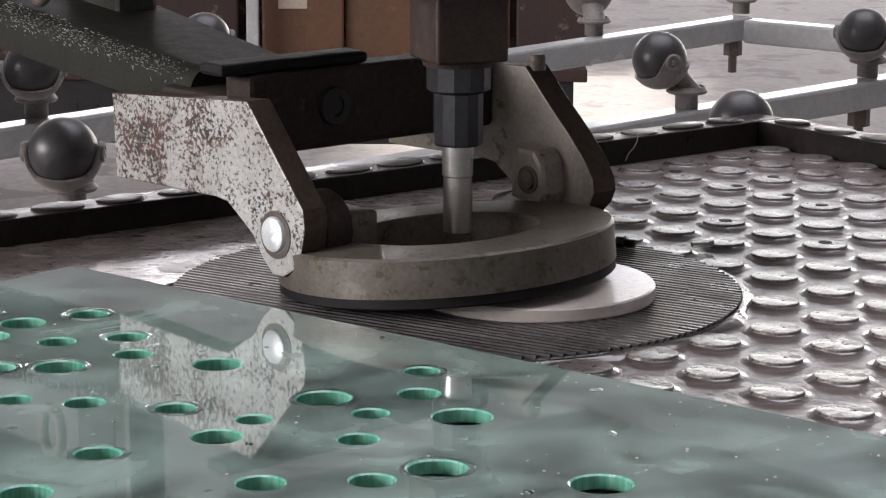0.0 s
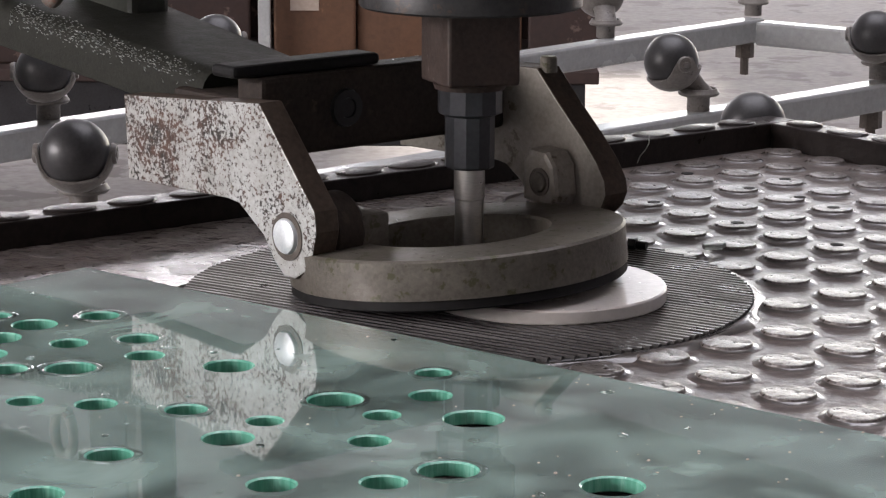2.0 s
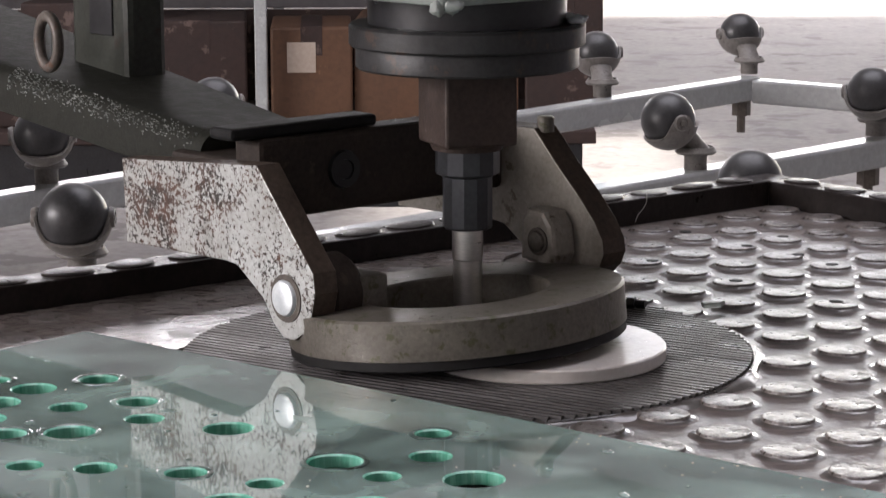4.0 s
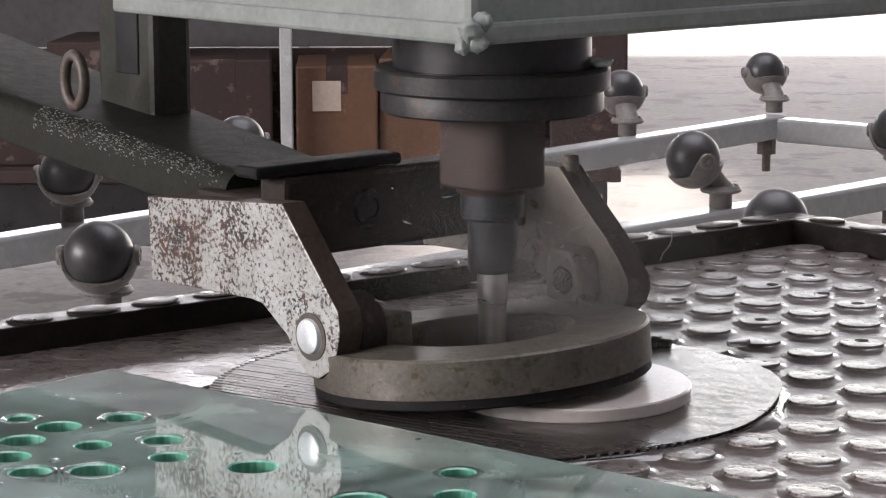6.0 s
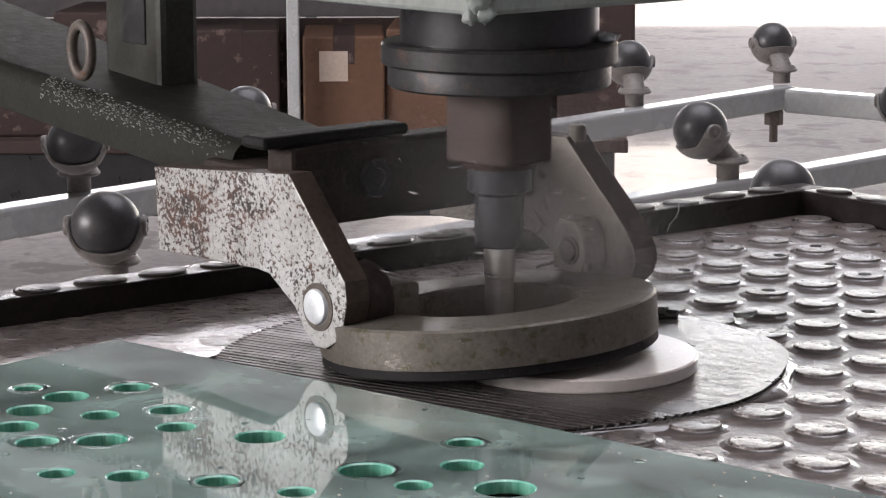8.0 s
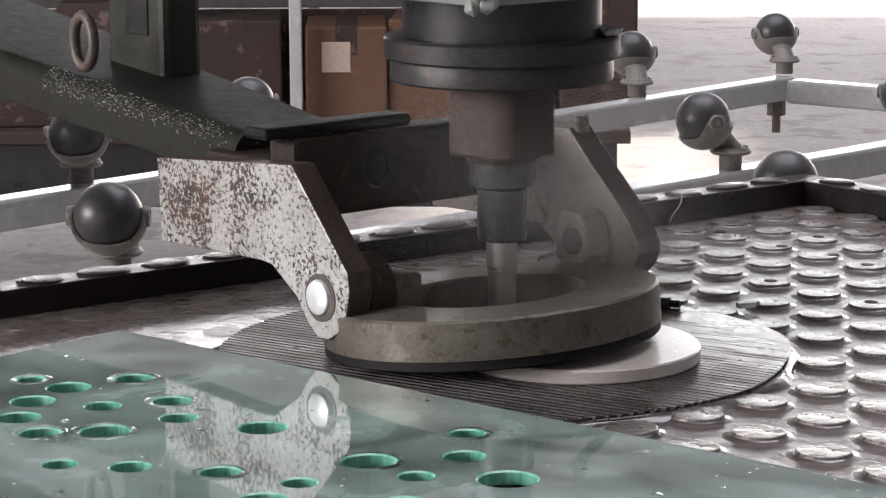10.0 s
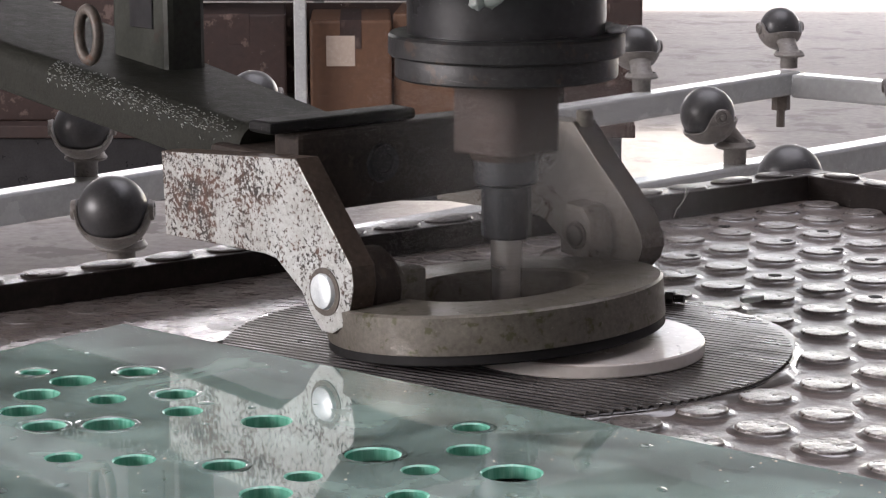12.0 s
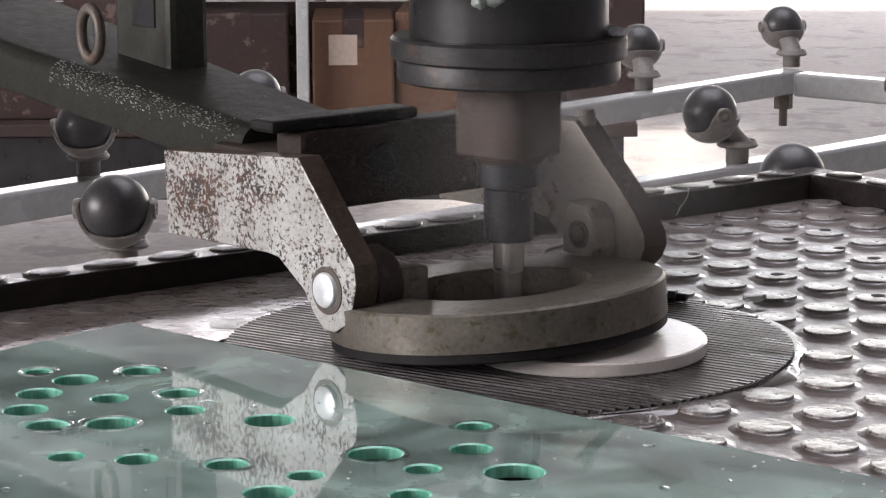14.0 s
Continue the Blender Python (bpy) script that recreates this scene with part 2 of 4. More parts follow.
GLASS = glass_mat("wet_green_glass", (0.34, 0.465, 0.415), 0.03, 0.36, 1.60, 0.22, 0.022)
GLASS.node_tree.nodes["Principled BSDF"].inputs["Coat Weight"].default_value = 0.9
GLASS.node_tree.nodes["Principled BSDF"].inputs["Coat IOR"].default_value = 2.4
GLASS.node_tree.nodes["Principled BSDF"].inputs["Coat Roughness"].default_value = 0.03
# the pale upright streaks are highlights put into the colour
GLASS_EDGE = mat("ground_green_glass_edge_with_glints", (0.05, 0.27, 0.175), (0.25, 0.58, 0.45), 70, (0.12, 0.35), 0, 0.3, 260, (0.62, 0.90, 0.80), 0.64, stretch=(1, 1, 0.08), spec=0.7)
GLASS_CHIP = glass_mat("frosted_glass_chip", (0.42, 0.45, 0.43), 0.3, 0.6)
WATER = glass_mat("water_film", (0.80, 0.82, 0.82), 0.04, 1.0, 1.33)


# ---- mesh helpers ----
def part(name, bm, material, parent=None, label="", smooth=False):
    me = bpy.data.meshes.new(name)
    bm.normal_update()
    bm.to_mesh(me)
    bm.free()
    for mm in (material if isinstance(material, (list, tuple)) else [material]):
        me.materials.append(mm)
    if smooth:
        me.shade_smooth() if smooth is True else me.set_sharp_from_angle(angle=radians(smooth))
    ob = new(name, me)
    if parent:
        ob.parent = parent
    if label:
        tagged(ob, label)
    return ob


def box(lo, hi, bevel=0.0, segs=2, bm=None):
    bm = bm or bmesh.new()
    c = [(a + b) / 2 for a, b in zip(lo, hi)]
    s = [b - a for a, b in zip(lo, hi)]
    g = bmesh.ops.create_cube(bm, size=1, matrix=Matrix.Translation(c) @ Matrix.Diagonal((*s, 1)))
    if bevel:
        es = list({e for v in g["verts"] for e in v.link_edges})
        bmesh.ops.bevel(bm, geom=es, offset=bevel, segments=segs, affect="EDGES", profile=0.5)
    return bm


def lathe(profile, segs=48, bm=None, m=None):
    """A closed or open profile of (r, z) turned round z."""
    bm = bm or bmesh.new()
    rings = []
    for r, z in profile:
        if r < 1e-6:
            rings.append([bm.verts.new((0, 0, z))])
        else:
            rings.append([bm.verts.new((r * math.cos(2 * math.pi * i / segs), r * math.sin(2 * math.pi * i / segs), z)) for i in range(segs)])
    for a, b in zip(rings, rings[1:]):
        for i in range(segs):
            j = (i + 1) % segs
            if len(a) == 1 and len(b) == 1:
                continue
            if len(a) == 1:
                bm.faces.new((a[0], b[i], b[j]))
            elif len(b) == 1:
                bm.faces.new((a[i], a[j], b[0]))
            else:
                bm.faces.new((a[i], a[j], b[j], b[i]))
    bmesh.ops.recalc_face_normals(bm, faces=bm.faces)
    if m is not None:
        bm.transform(m)
    return bm


def slab(outline, lo, hi, axis="y", bevel=0.0):
    """An outline in a plane, thickened from lo to hi along the axis."""
    bm = bmesh.new()
    place = {"y": lambda a, b, c: (a, c, b), "z": lambda a, b, c: (a, b, c)}[axis]
    low = [bm.verts.new(place(a, b, lo)) for a, b in outline]
    high = [bm.verts.new(place(a, b, hi)) for a, b in outline]
    f1, f2 = bm.faces.new(low), bm.faces.new(high)
    for i in range(len(outline)):
        j = (i + 1) % len(outline)
        bm.faces.new((low[i], low[j], high[j], high[i]))
    bmesh.ops.recalc_face_normals(bm, faces=bm.faces)
    if bevel:
        rim = [e for f in (f1, f2) for e in f.edges]
        bmesh.ops.bevel(bm, geom=rim, offset=bevel, segments=2, affect="EDGES", profile=0.5)
    return bm


def thing(name, label, category, m=None, group="", kind=""):
    ob = tagged(new(name), label, category, group, kind)
    ob.empty_display_size = 0.05
    if m is not None:
        ob.matrix_world = m
    return ob


LIE = pose(0, 0, 0, 90, 0, 0)      # turns z to -y
TABLE = 0.850                      # top of the rubber sheet
DRILL = (0.010, 0.0)               # drill axis
TABLE_FRAME = pose(DRILL[0], DRILL[1], 0, 0, 0, -52)    # x to the front right, y to the back right
YOKE_FRAME = pose(DRILL[0], DRILL[1], 0, 0, 0, -49)

# ---- hall ----
floor = tagged(part("floor", box((-9, -8, -0.15), (9, 14, 0)), FLOOR), "pale worn concrete workshop floor", "floor", kind="structure")
ground = tagged(part("ground", box((-120, 14, -0.2), (120, 400, -0.02)), YARD), "sunlit pale concrete yard outside the doorway", "ground", kind="structure")


def hall():
    # the window gap left of the doorway is out of view, added for its lamp
    bm = box((-9, 14, 0), (1.0, 14.3, 2.25))
    box((-9, 14, 3.8), (1.0, 14.3, 6), bm=bm)
    box((-9, 14, 2.25), (-5.9, 14.3, 3.8), bm=bm)
    box((-0.7, 14, 2.25), (1.0, 14.3, 3.8), bm=bm)
    box((8.9, 14, 0), (9.0, 14.3, 6), bm=bm)
    box((1.0, 14, 4.2), (8.9, 14.3, 6), bm=bm)
    tagged(part("wall_north", bm, WALL), "grey painted wall with a wide doorway and an added unseen window", "wall", kind="structure")
    tagged(part("wall_south", box((-9.2, -8.3, 0), (9.2, -8, 6)), WALL), "plain grey painted wall", "wall", kind="structure")
    tagged(part("wall_east", box((9, -8, 0), (9.3, 14.3, 6)), WALL), "plain grey painted wall", "wall", kind="structure")
    # unseen wall; its window gap is added for the lamp in front
    bm = box((-9.3, -8, 0), (-9, 14.3, 1.6))
    box((-9.3, -8, 4.4), (-9, 14.3, 6), bm=bm)
    box((-9.3, -8, 1.6), (-9, -6, 4.4), bm=bm)
    box((-9.3, 0, 1.6), (-9, 14.3, 4.4), bm=bm)
    tagged(part("wall_west", bm, WALL), "unseen grey painted wall with a window gap added for light", "wall", kind="structure")
    # unseen roof; the back gap is cut to lay a sun patch on the floor
    bm = box((-9.3, -8.3, 6), (9.3, -1, 6.2))
    box((-9.3, 4.2, 6), (9.3, 10.9, 6.2), bm=bm)
    box((-9.3, 10.9, 6), (3.75, 14.3, 6.2), bm=bm)
    box((4.92, 10.9, 6), (9.3, 14.3, 6.2), bm=bm)
    box((3.75, 10.9, 6), (4.92, 11.6, 6.2), bm=bm)
    box((3.75, 13.98, 6), (4.92, 14.3, 6.2), bm=bm)
    box((-9.3, -1, 6), (-2, 4.2, 6.2), bm=bm)
    box((3, -1, 6), (9.3, 4.2, 6.2), bm=bm)
    tagged(part("ceiling", bm, ROOF), "unseen grey sheet metal roof with two gaps added to shape the light", "ceiling", kind="structure")


hall()
# unseen sun blocker, added so the far floor inside the doorway stays grey
tagged(part("canopy", box((0.8, 14.3, 4.4), (9.3, 16.8, 4.5)), ROOF), "unseen sheet metal canopy added to keep sun off the far floor", "canopy", kind="structure")


# ---- drilling table ----
def drilling_table():
    t = thing("drilling_table", "drilling table covered with wet studded brown rubber", "table", TABLE_FRAME)
    x0, x1, y0, y1 = -0.335, 0.66, -0.66, 0.635
    part("tabletop", box((x0, y0, 0.80), (x1, y1, 0.845), 0.003), DARK_STEEL, t)
    sheet = part("rubber_sheet", box((x0 + 0.035, y0 + 0.035, 0.845), (x1 - 0.035, y1 - 0.035, TABLE)), RUBBER, t, "wet brown rubber sheet")
    # raised rims, each covered with a strip of the studded rubber
    for lo, hi in (((x0, y0), (x0 + 0.035, y1)), ((x0 + 0.035, y1 - 0.035), (x1, y1)),
                   ((x1 - 0.035, y0), (x1, y1 - 0.035)), ((x0 + 0.035, y0), (x1 - 0.035, y0 + 0.035))):
        rim = part("rim", box((*lo, 0.845), (*hi, 0.8735), 0.0015), BLACK_RUBBER, t, "black rubber-faced raised rim")
        along = 1 if hi[1] - lo[1] > hi[0] - lo[0] else 0
        n = int((hi[along] - lo[along]) / 0.0548)
        for i in range(n):
            c = [(lo[0] + hi[0]) / 2, (lo[1] + hi[1]) / 2]
            c[along] = lo[along] + 0.027 + 0.0548 * i
            lx, ly = (0.0165, 0.0225) if along else (0.0225, 0.0165)
            b = lathe([(0, 0.0026), (0.80, 0.0025), (0.94, 0.0018), (1.0, 0.0)], 18)
            b.transform(pose(c[0], c[1], 0.8733, random.uniform(-2, 2), random.uniform(-2, 2), random.uniform(-8, 8)) @ Matrix.Diagonal((lx * random.uniform(0.88, 1.0), ly * random.uniform(0.85, 1.05), random.uniform(0.7, 1.15), 1)))
            part("rim_pad", b, BLACK_RUBBER, rim, smooth=40)
    for x in (x0 + 0.06, x1 - 0.06):
        for y in (y0 + 0.06, y1 - 0.06):
            part("leg", box((x - 0.04, y - 0.04, 0), (x + 0.04, y + 0.04, 0.80), 0.004), OLIVE, t)
    return t, sheet


table, rubber_sheet = drilling_table()


# ---- ribbed mat, white disc ----
def ribbed_mat():
    m = thing("ribbed_mat", "round black ribbed rubber mat lying wet on the table", "mat", pose(0.010, -0.018, TABLE, 0, 0, -32))
    R = 0.1985
    part("base", lathe([(0, 0), (R, 0), (R, 0.0030), (R - 0.001, 0.0036), (0, 0.0036)], 96), MAT_RUBBER, m)
    bm = bmesh.new()
    pitch = 0.0068
    k = int(R / pitch)
    for i in range(-k, k + 1):
        y = i * pitch
        h = math.sqrt(max(R * R - y * y, 0)) - 0.002
        if h > 0.01:
            pieces = 9
            for j in range(pieces):
                a, b = -h + 2 * h * j / pieces, -h + 2 * h * (j + 1) / pieces
                o = random.uniform(-0.0003, 0.0003)
                top = 0.0056 + random.uniform(-0.00015, 0.00015)
                vs = [bm.verts.new(p) for p in ((a, y - 0.0028 + o, 0.0030), (b, y - 0.0028 + o, 0.0030), (b, y + 0.0028 + o, 0.0030), (a, y + 0.0028 + o, 0.0030),
                                                (a, y - 0.0013 + o, top), (b, y - 0.0013 + o, top), (b, y + 0.0013 + o, top), (a, y + 0.0013 + o, top))]
                for q in ((4, 5, 6, 7), (0, 1, 5, 4), (2, 3, 7, 6), (1, 2, 6, 5), (3, 0, 4, 7)):
                    bm.faces.new([vs[i2] for i2 in q])
    tagged(part("ribs", bm, MAT_RUBBER, m, "parallel wet rubber ribs"), kind="stuff")


ribbed_mat()


def water_lip(name, label, radius, width, height, m, seed=0.0):
    """An uneven bead of water that clings round an edge."""
    bm = bmesh.new()
    n = 144
    rows = []
    for i in range(n + 1):
        a = radians(360 * i / n)
        d = Vector((math.cos(a), math.sin(a), 0))
        k = 0.65 + 0.7 * noise.noise(d * 6 + Vector((seed, 0, 0))) + 0.35 * noise.noise(d * 19 + Vector((0, seed, 0)))
        k = max(0.15, k)
        rows.append([bm.verts.new(d * (radius + width * k * u) + Vector((0, 0, height * (0.4 + 0.6 * min(k, 1.2)) * h)))
                     for u, h in ((-0.15, 1.0), (0.15, 0.97), (0.45, 0.75), (0.75, 0.38), (1.0, 0.0))])
    for p, q in zip(rows, rows[1:]):
        for i in range(4):
            bm.faces.new((p[i], q[i], q[i + 1], p[i + 1]))
    bmesh.ops.recalc_face_normals(bm, faces=bm.faces)
    bm.transform(m)
    tagged(part(name, bm, WET_EDGE, smooth=True), label, "water", kind="stuff")


water_lip("water_edge", "wet rim of water standing round the ribbed mat", 0.1985, 0.011, 0.0042, pose(0.010, -0.018, TABLE), seed=1.7)
DISC_C = (0.0620, -0.0425)
disc = thing("backing_disc", "white plastic backing disc lying wet on the ribbed mat", "disc", pose(*DISC_C, TABLE + 0.0056))
part("plate", lathe([(0, 0), (0.0826, 0), (0.0826, 0.0095), (0, 0.0095)], 96), WHITE_DISC, disc, smooth=30)
part("edge_band", lathe([(0.0826, 0.0), (0.0830, 0.0), (0.0836, 0.0010), (0.0836, 0.0084), (0.0828, 0.0093), (0.0826, 0.0093)], 96), WHITE_DISC, disc, "worn rounded rim", smooth=30)


# ---- clamping yoke and machine head ----
# the clamping ring lies tipped, its front edge up
RING = pose(0.0031, -0.0217, 0.8706, -2.3, -4.5, 0) @ pose(0, 0, 0, 0, 0, -49)


def drilling_machine():
    t = thing("drilling_machine", "grey-green glass drilling machine with a rusty clamping yoke", "machine", YOKE_FRAME)
    # side plates with a bent foot
    outline = [(-0.228, 0.975), (-0.063, 0.988), (-0.002, 0.922), (0.000, 0.908), (-0.004, 0.893), (-0.013, 0.879), (-0.024, 0.873),
               (-0.036, 0.873), (-0.047, 0.882), (-0.058, 0.897), (-0.087, 0.9155), (-0.100, 0.917), (-0.224, 0.9135)]
    far_outline = [(-0.216, 0.975), (-0.120, 0.990), (-0.054, 0.9915), (-0.030, 0.968), (-0.006, 0.9465), (0.010, 0.930), (0.019, 0.917), (0.0205, 0.907),
                   (0.016, 0.897), (0.006, 0.888), (-0.012, 0.880), (-0.036, 0.880), (-0.058, 0.897), (-0.087, 0.9155), (-0.100, 0.917), (-0.212, 0.9135)]
    for y0, y1, label in ((-0.135, -0.115, "white-painted plate pitted with rust"), (0.113, 0.136, "grimy off-white painted steel plate")):
        plate = part("side_plate", slab(outline if y0 < 0 else far_outline, y0, y1, "y", 0.0012), [RUST_PAINT if y0 < 0 else PALE_PLATE, PLATE_EDGE], t, label)
        for poly in plate.data.polygons:
            if abs(poly.normal.y) < 0.5:
                poly.material_index = 1
        m = pose(-0.033, y0 if y0 < 0 else y0, 0.901) @ LIE
        if y0 > 0:
            m = pose(-0.0243, 0.0885, 0.9136) @ LIE @ Matrix.Scale(0.62, 4)
            part("pivot_bracket", slab([(-0.043, 0.898), (-0.0425, 0.930), (-0.036, 0.937), (-0.018, 0.936), (-0.010, 0.926), (-0.007, 0.905), (-0.012, 0.894)], 0.089, 0.1128, "y", 0.004), PALE_PLATE, plate, "grimy cast pivot bracket")
        part("rivet", lathe([(0, 0.004), (0.0085, 0.0038), (0.0115, 0.0026), (0.0125, 0.0006), (0.0125, -0.002)], 32, m=m), ZINC if y0 < 0 else CAST, plate, "bright zinc rivet head" if y0 < 0 else "dull pivot bolt", smooth=40)
        # dark washer set off to the right, its colour doubling as the rivet's shadow
        part("washer_shadow_ring", lathe([(0.0125, 0.0008), (0.0165, 0.0008), (0.0165, -0.001), (0.0125, -0.001)], 32, m=m @ pose(0.0015, 0, 0)), DARK_STEEL, plate)
        if y0 > 0:
            part("stop_pin", lathe([(0, 0.988), (0.0065, 0.988), (0.0065, 0.9985), (0.0055, 1.000), (0, 1.000)], 20, m=pose(-0.053, 0.124, 0)), CAST, plate, "short steel pin on the plate's corner")
    # cross beam with top lip; a black part gives the bolt hole's shade
    beam = part("cross_beam", box((-0.118, -0.114, 0.943), (-0.088, 0.113, 1.000), 0.004), BEAM, t, "grimy brown-black cross beam")
    part("web", box((-0.200, -0.112, 0.944), (-0.1185, -0.004, 0.982), 0.004), BEAM, beam, "oily web between arm and beam")
    part("bolt_hole_shade", lathe([(0.0, 0.0015), (0.007, 0.0015), (0.0075, 0.003), (0.013, 0.003), (0.014, 0.0)], 24, m=pose(-0.088, -0.040, 0.973, 0, 90, 0)), QUILL, beam, "black part standing in for a shaded bolt recess")
    part("top_lip", box((-0.120, -0.134, 1.0003), (-0.093, -0.004, 1.0090), 0.003), GASKET, t, "dark flat bar on the beam")
    # broad flat arm, rising away from the yoke
    edge = [(-0.046 + 0.0155 - 0.0155 * math.cos(a), 0.002 + 0.0155 * math.sin(a)) for a in [radians(90 * k / 7) for k in range(8)]]
    section = edge + [(0.043, 0.0175), (0.046, 0.0145), (0.046, -0.0185), (-0.045, -0.0185), (-0.046, -0.0175)]
    tube = bmesh.new()
    ends = [[tube.verts.new((x, y, z)) for y, z in section] for x in (0.0, -1.0)]
    for k in range(len(section)):
        q = (k + 1) % len(section)
        tube.faces.new((ends[0][k], ends[0][q], ends[1][q], ends[1][k]))
    tube.faces.new(ends[0])
    tube.faces.new(ends[1])
    bmesh.ops.recalc_face_normals(tube, faces=tube.faces)
    for q in tube.verts:      # broadens towards the column
        if q.co.y > 0:
            q.co.y += 0.13 * max(0.0, -q.co.x - 0.02)
    arm = part("arm", tube, ARM_PAINT, t, "grey-green painted broad flat arm with a worn, glinting edge", smooth=40)
    arm.matrix_local = pose(-0.176, -0.056, 0.9775, 0, 5.3, 0)
    # pale flecks, coloured as glints, along the arm's worn rounded edge
    flecks = bmesh.new()
    rnd = random.Random(23)
    for k in range(620):
        x = -0.012 - 0.26 * rnd.random() ** 0.8
        a = radians(rnd.gauss(40, 14 + 30 * -x))
        p = Vector((x, -0.046 + 0.0155 - 0.0156 * math.cos(a), 0.0175 - 0.0155 + 0.0156 * math.sin(a)))
        if a > radians(90):
            p = Vector((x, -0.0305 + 0.0155 * (a - radians(90)), 0.0176))
        u, w = rnd.uniform(0.0006, 0.0022), rnd.uniform(0.0003, 0.0008)
        m = pose(*p, 0, 0, 0) @ Matrix.Rotation(min(a, radians(90)) - radians(90), 4, "X") @ Matrix.Rotation(rnd.gauss(0.2, 0.5), 4, "Z")
        vs = [flecks.verts.new(m @ Vector(q)) for q in ((-u, 0, -0.0002), (0, -w, -0.0002), (u, 0, -0.0002), (0, w, -0.0002), (0, 0, 0.0005))]
        for q in range(4):
            flecks.faces.new((vs[q], vs[(q + 1) % 4], vs[4]))
    tagged(part("glint_flecks", flecks, EDGE_GLINTS, arm, "pale flecks standing in for glints along the worn painted edge"), kind="stuff")
    post = part("support_post", box((-0.455, -0.032, 0.990), (-0.372, 0.006, 1.30), 0.006), OLIVE, t, "flat upright bar welded to the arm")
    # no slot is cut: a thin black bar gives its shade
    part("slot", box((-0.425, -0.0335, 1.045), (-0.392, -0.0315, 1.20), 0.0006, 1), QUILL, post, "thin black bar standing in for a shaded opening")
    ring = bmesh.new()
    n1, n2 = 24, 8
    vs = [[ring.verts.new(((0.014 + 0.0045 * math.cos(b)) * math.cos(a), 0.0045 * math.sin(b), (0.020 + 0.0045 * math.cos(b)) * math.sin(a)))
           for b in [2 * math.pi * j / n2 for j in range(n2)]] for a in [2 * math.pi * i / n1 for i in range(n1)]]
    for i in range(n1):
        for j in range(n2):
            ring.faces.new((vs[i][j], vs[(i + 1) % n1][j], vs[(i + 1) % n1][(j + 1) % n2], vs[i][(j + 1) % n2]))
    ring.transform(pose(-0.380, -0.10, 1.046))
    part("lifting_eye", ring, DARK_STEEL, t, smooth=True)
    # head case and overhead bridge, carried by a column
    case = part("head_case", box((-0.30, -0.110, 1.106), (0.105, 0.42, 1.42), 0.006), CASE, t, "pale green painted head case with chipped edges")
    part("bottom_flange", box((-0.302, -0.114, 1.104), (0.109, 0.424, 1.118), 0.003), CASE, case)
    lump = bmesh.new()
    for x, y, z, r in ((0.107, -0.112, 1.114, 0.008), (0.110, -0.108, 1.106, 0.006), (0.104, -0.115, 1.104, 0.0055), (0.109, -0.104, 1.119, 0.006)):
        bmesh.ops.create_icosphere(lump, subdivisions=3, radius=r, matrix=Matrix.Translation((x, y, z)))
    for q in lump.verts:
        q.co += 0.0026 * noise.noise_vector(q.co * 190) + 0.0010 * noise.noise_vector(q.co * 520)
    part("corner_lump", lump, CASE, case, "pale flaking filler on the case corner", smooth=True)
    part("bridge", box((-1.30, -0.12, 1.18), (-0.255, 0.12, 1.40), 0.01), OLIVE, t)
    part("column", box((-1.45, -0.15, 0.0), (-1.12, 0.15, 1.50), 0.01), OLIVE, t)
    # clamping ring, tipped with its front edge up
    bm = lathe([(0.0647, 0.0), (0.0647, 0.0250), (0.0662, 0.0267), (0.1155, 0.0267), (0.1172, 0.0250), (0.1172, 0.0), (0.0647, 0.0)], 96)
    r = part("clamping_ring", bm, CAST, t, "worn grey metal clamping ring", smooth=35)
    r.matrix_local = YOKE_FRAME.inverted() @ RING
    part("ring_gasket", lathe([(0.063, -0.0072), (0.063, -0.0005), (0.1160, -0.0005), (0.1166, -0.0062), (0.1156, -0.0072), (0.063, -0.0072)], 96), GASKET, r, "black rubber pad under the ring", smooth=35)
    lug = lathe([(0, 0), (0.025, 0), (0.027, 0.002), (0.027, 0.022), (0.024, 0.026), (0, 0.026)], 40, m=pose(-0.030, -0.114, 0.901, -90, 0, 0))
    part("lug", lug, BEAM, t, "dark cast lug on the ring", smooth=35)
    part("lug_block", box((-0.056, -0.092, 0.876), (-0.004, -0.068, 0.914), 0.003), CAST, t, "grimy block joining lug and ring", smooth=35)
    return t


machine = drilling_machine()


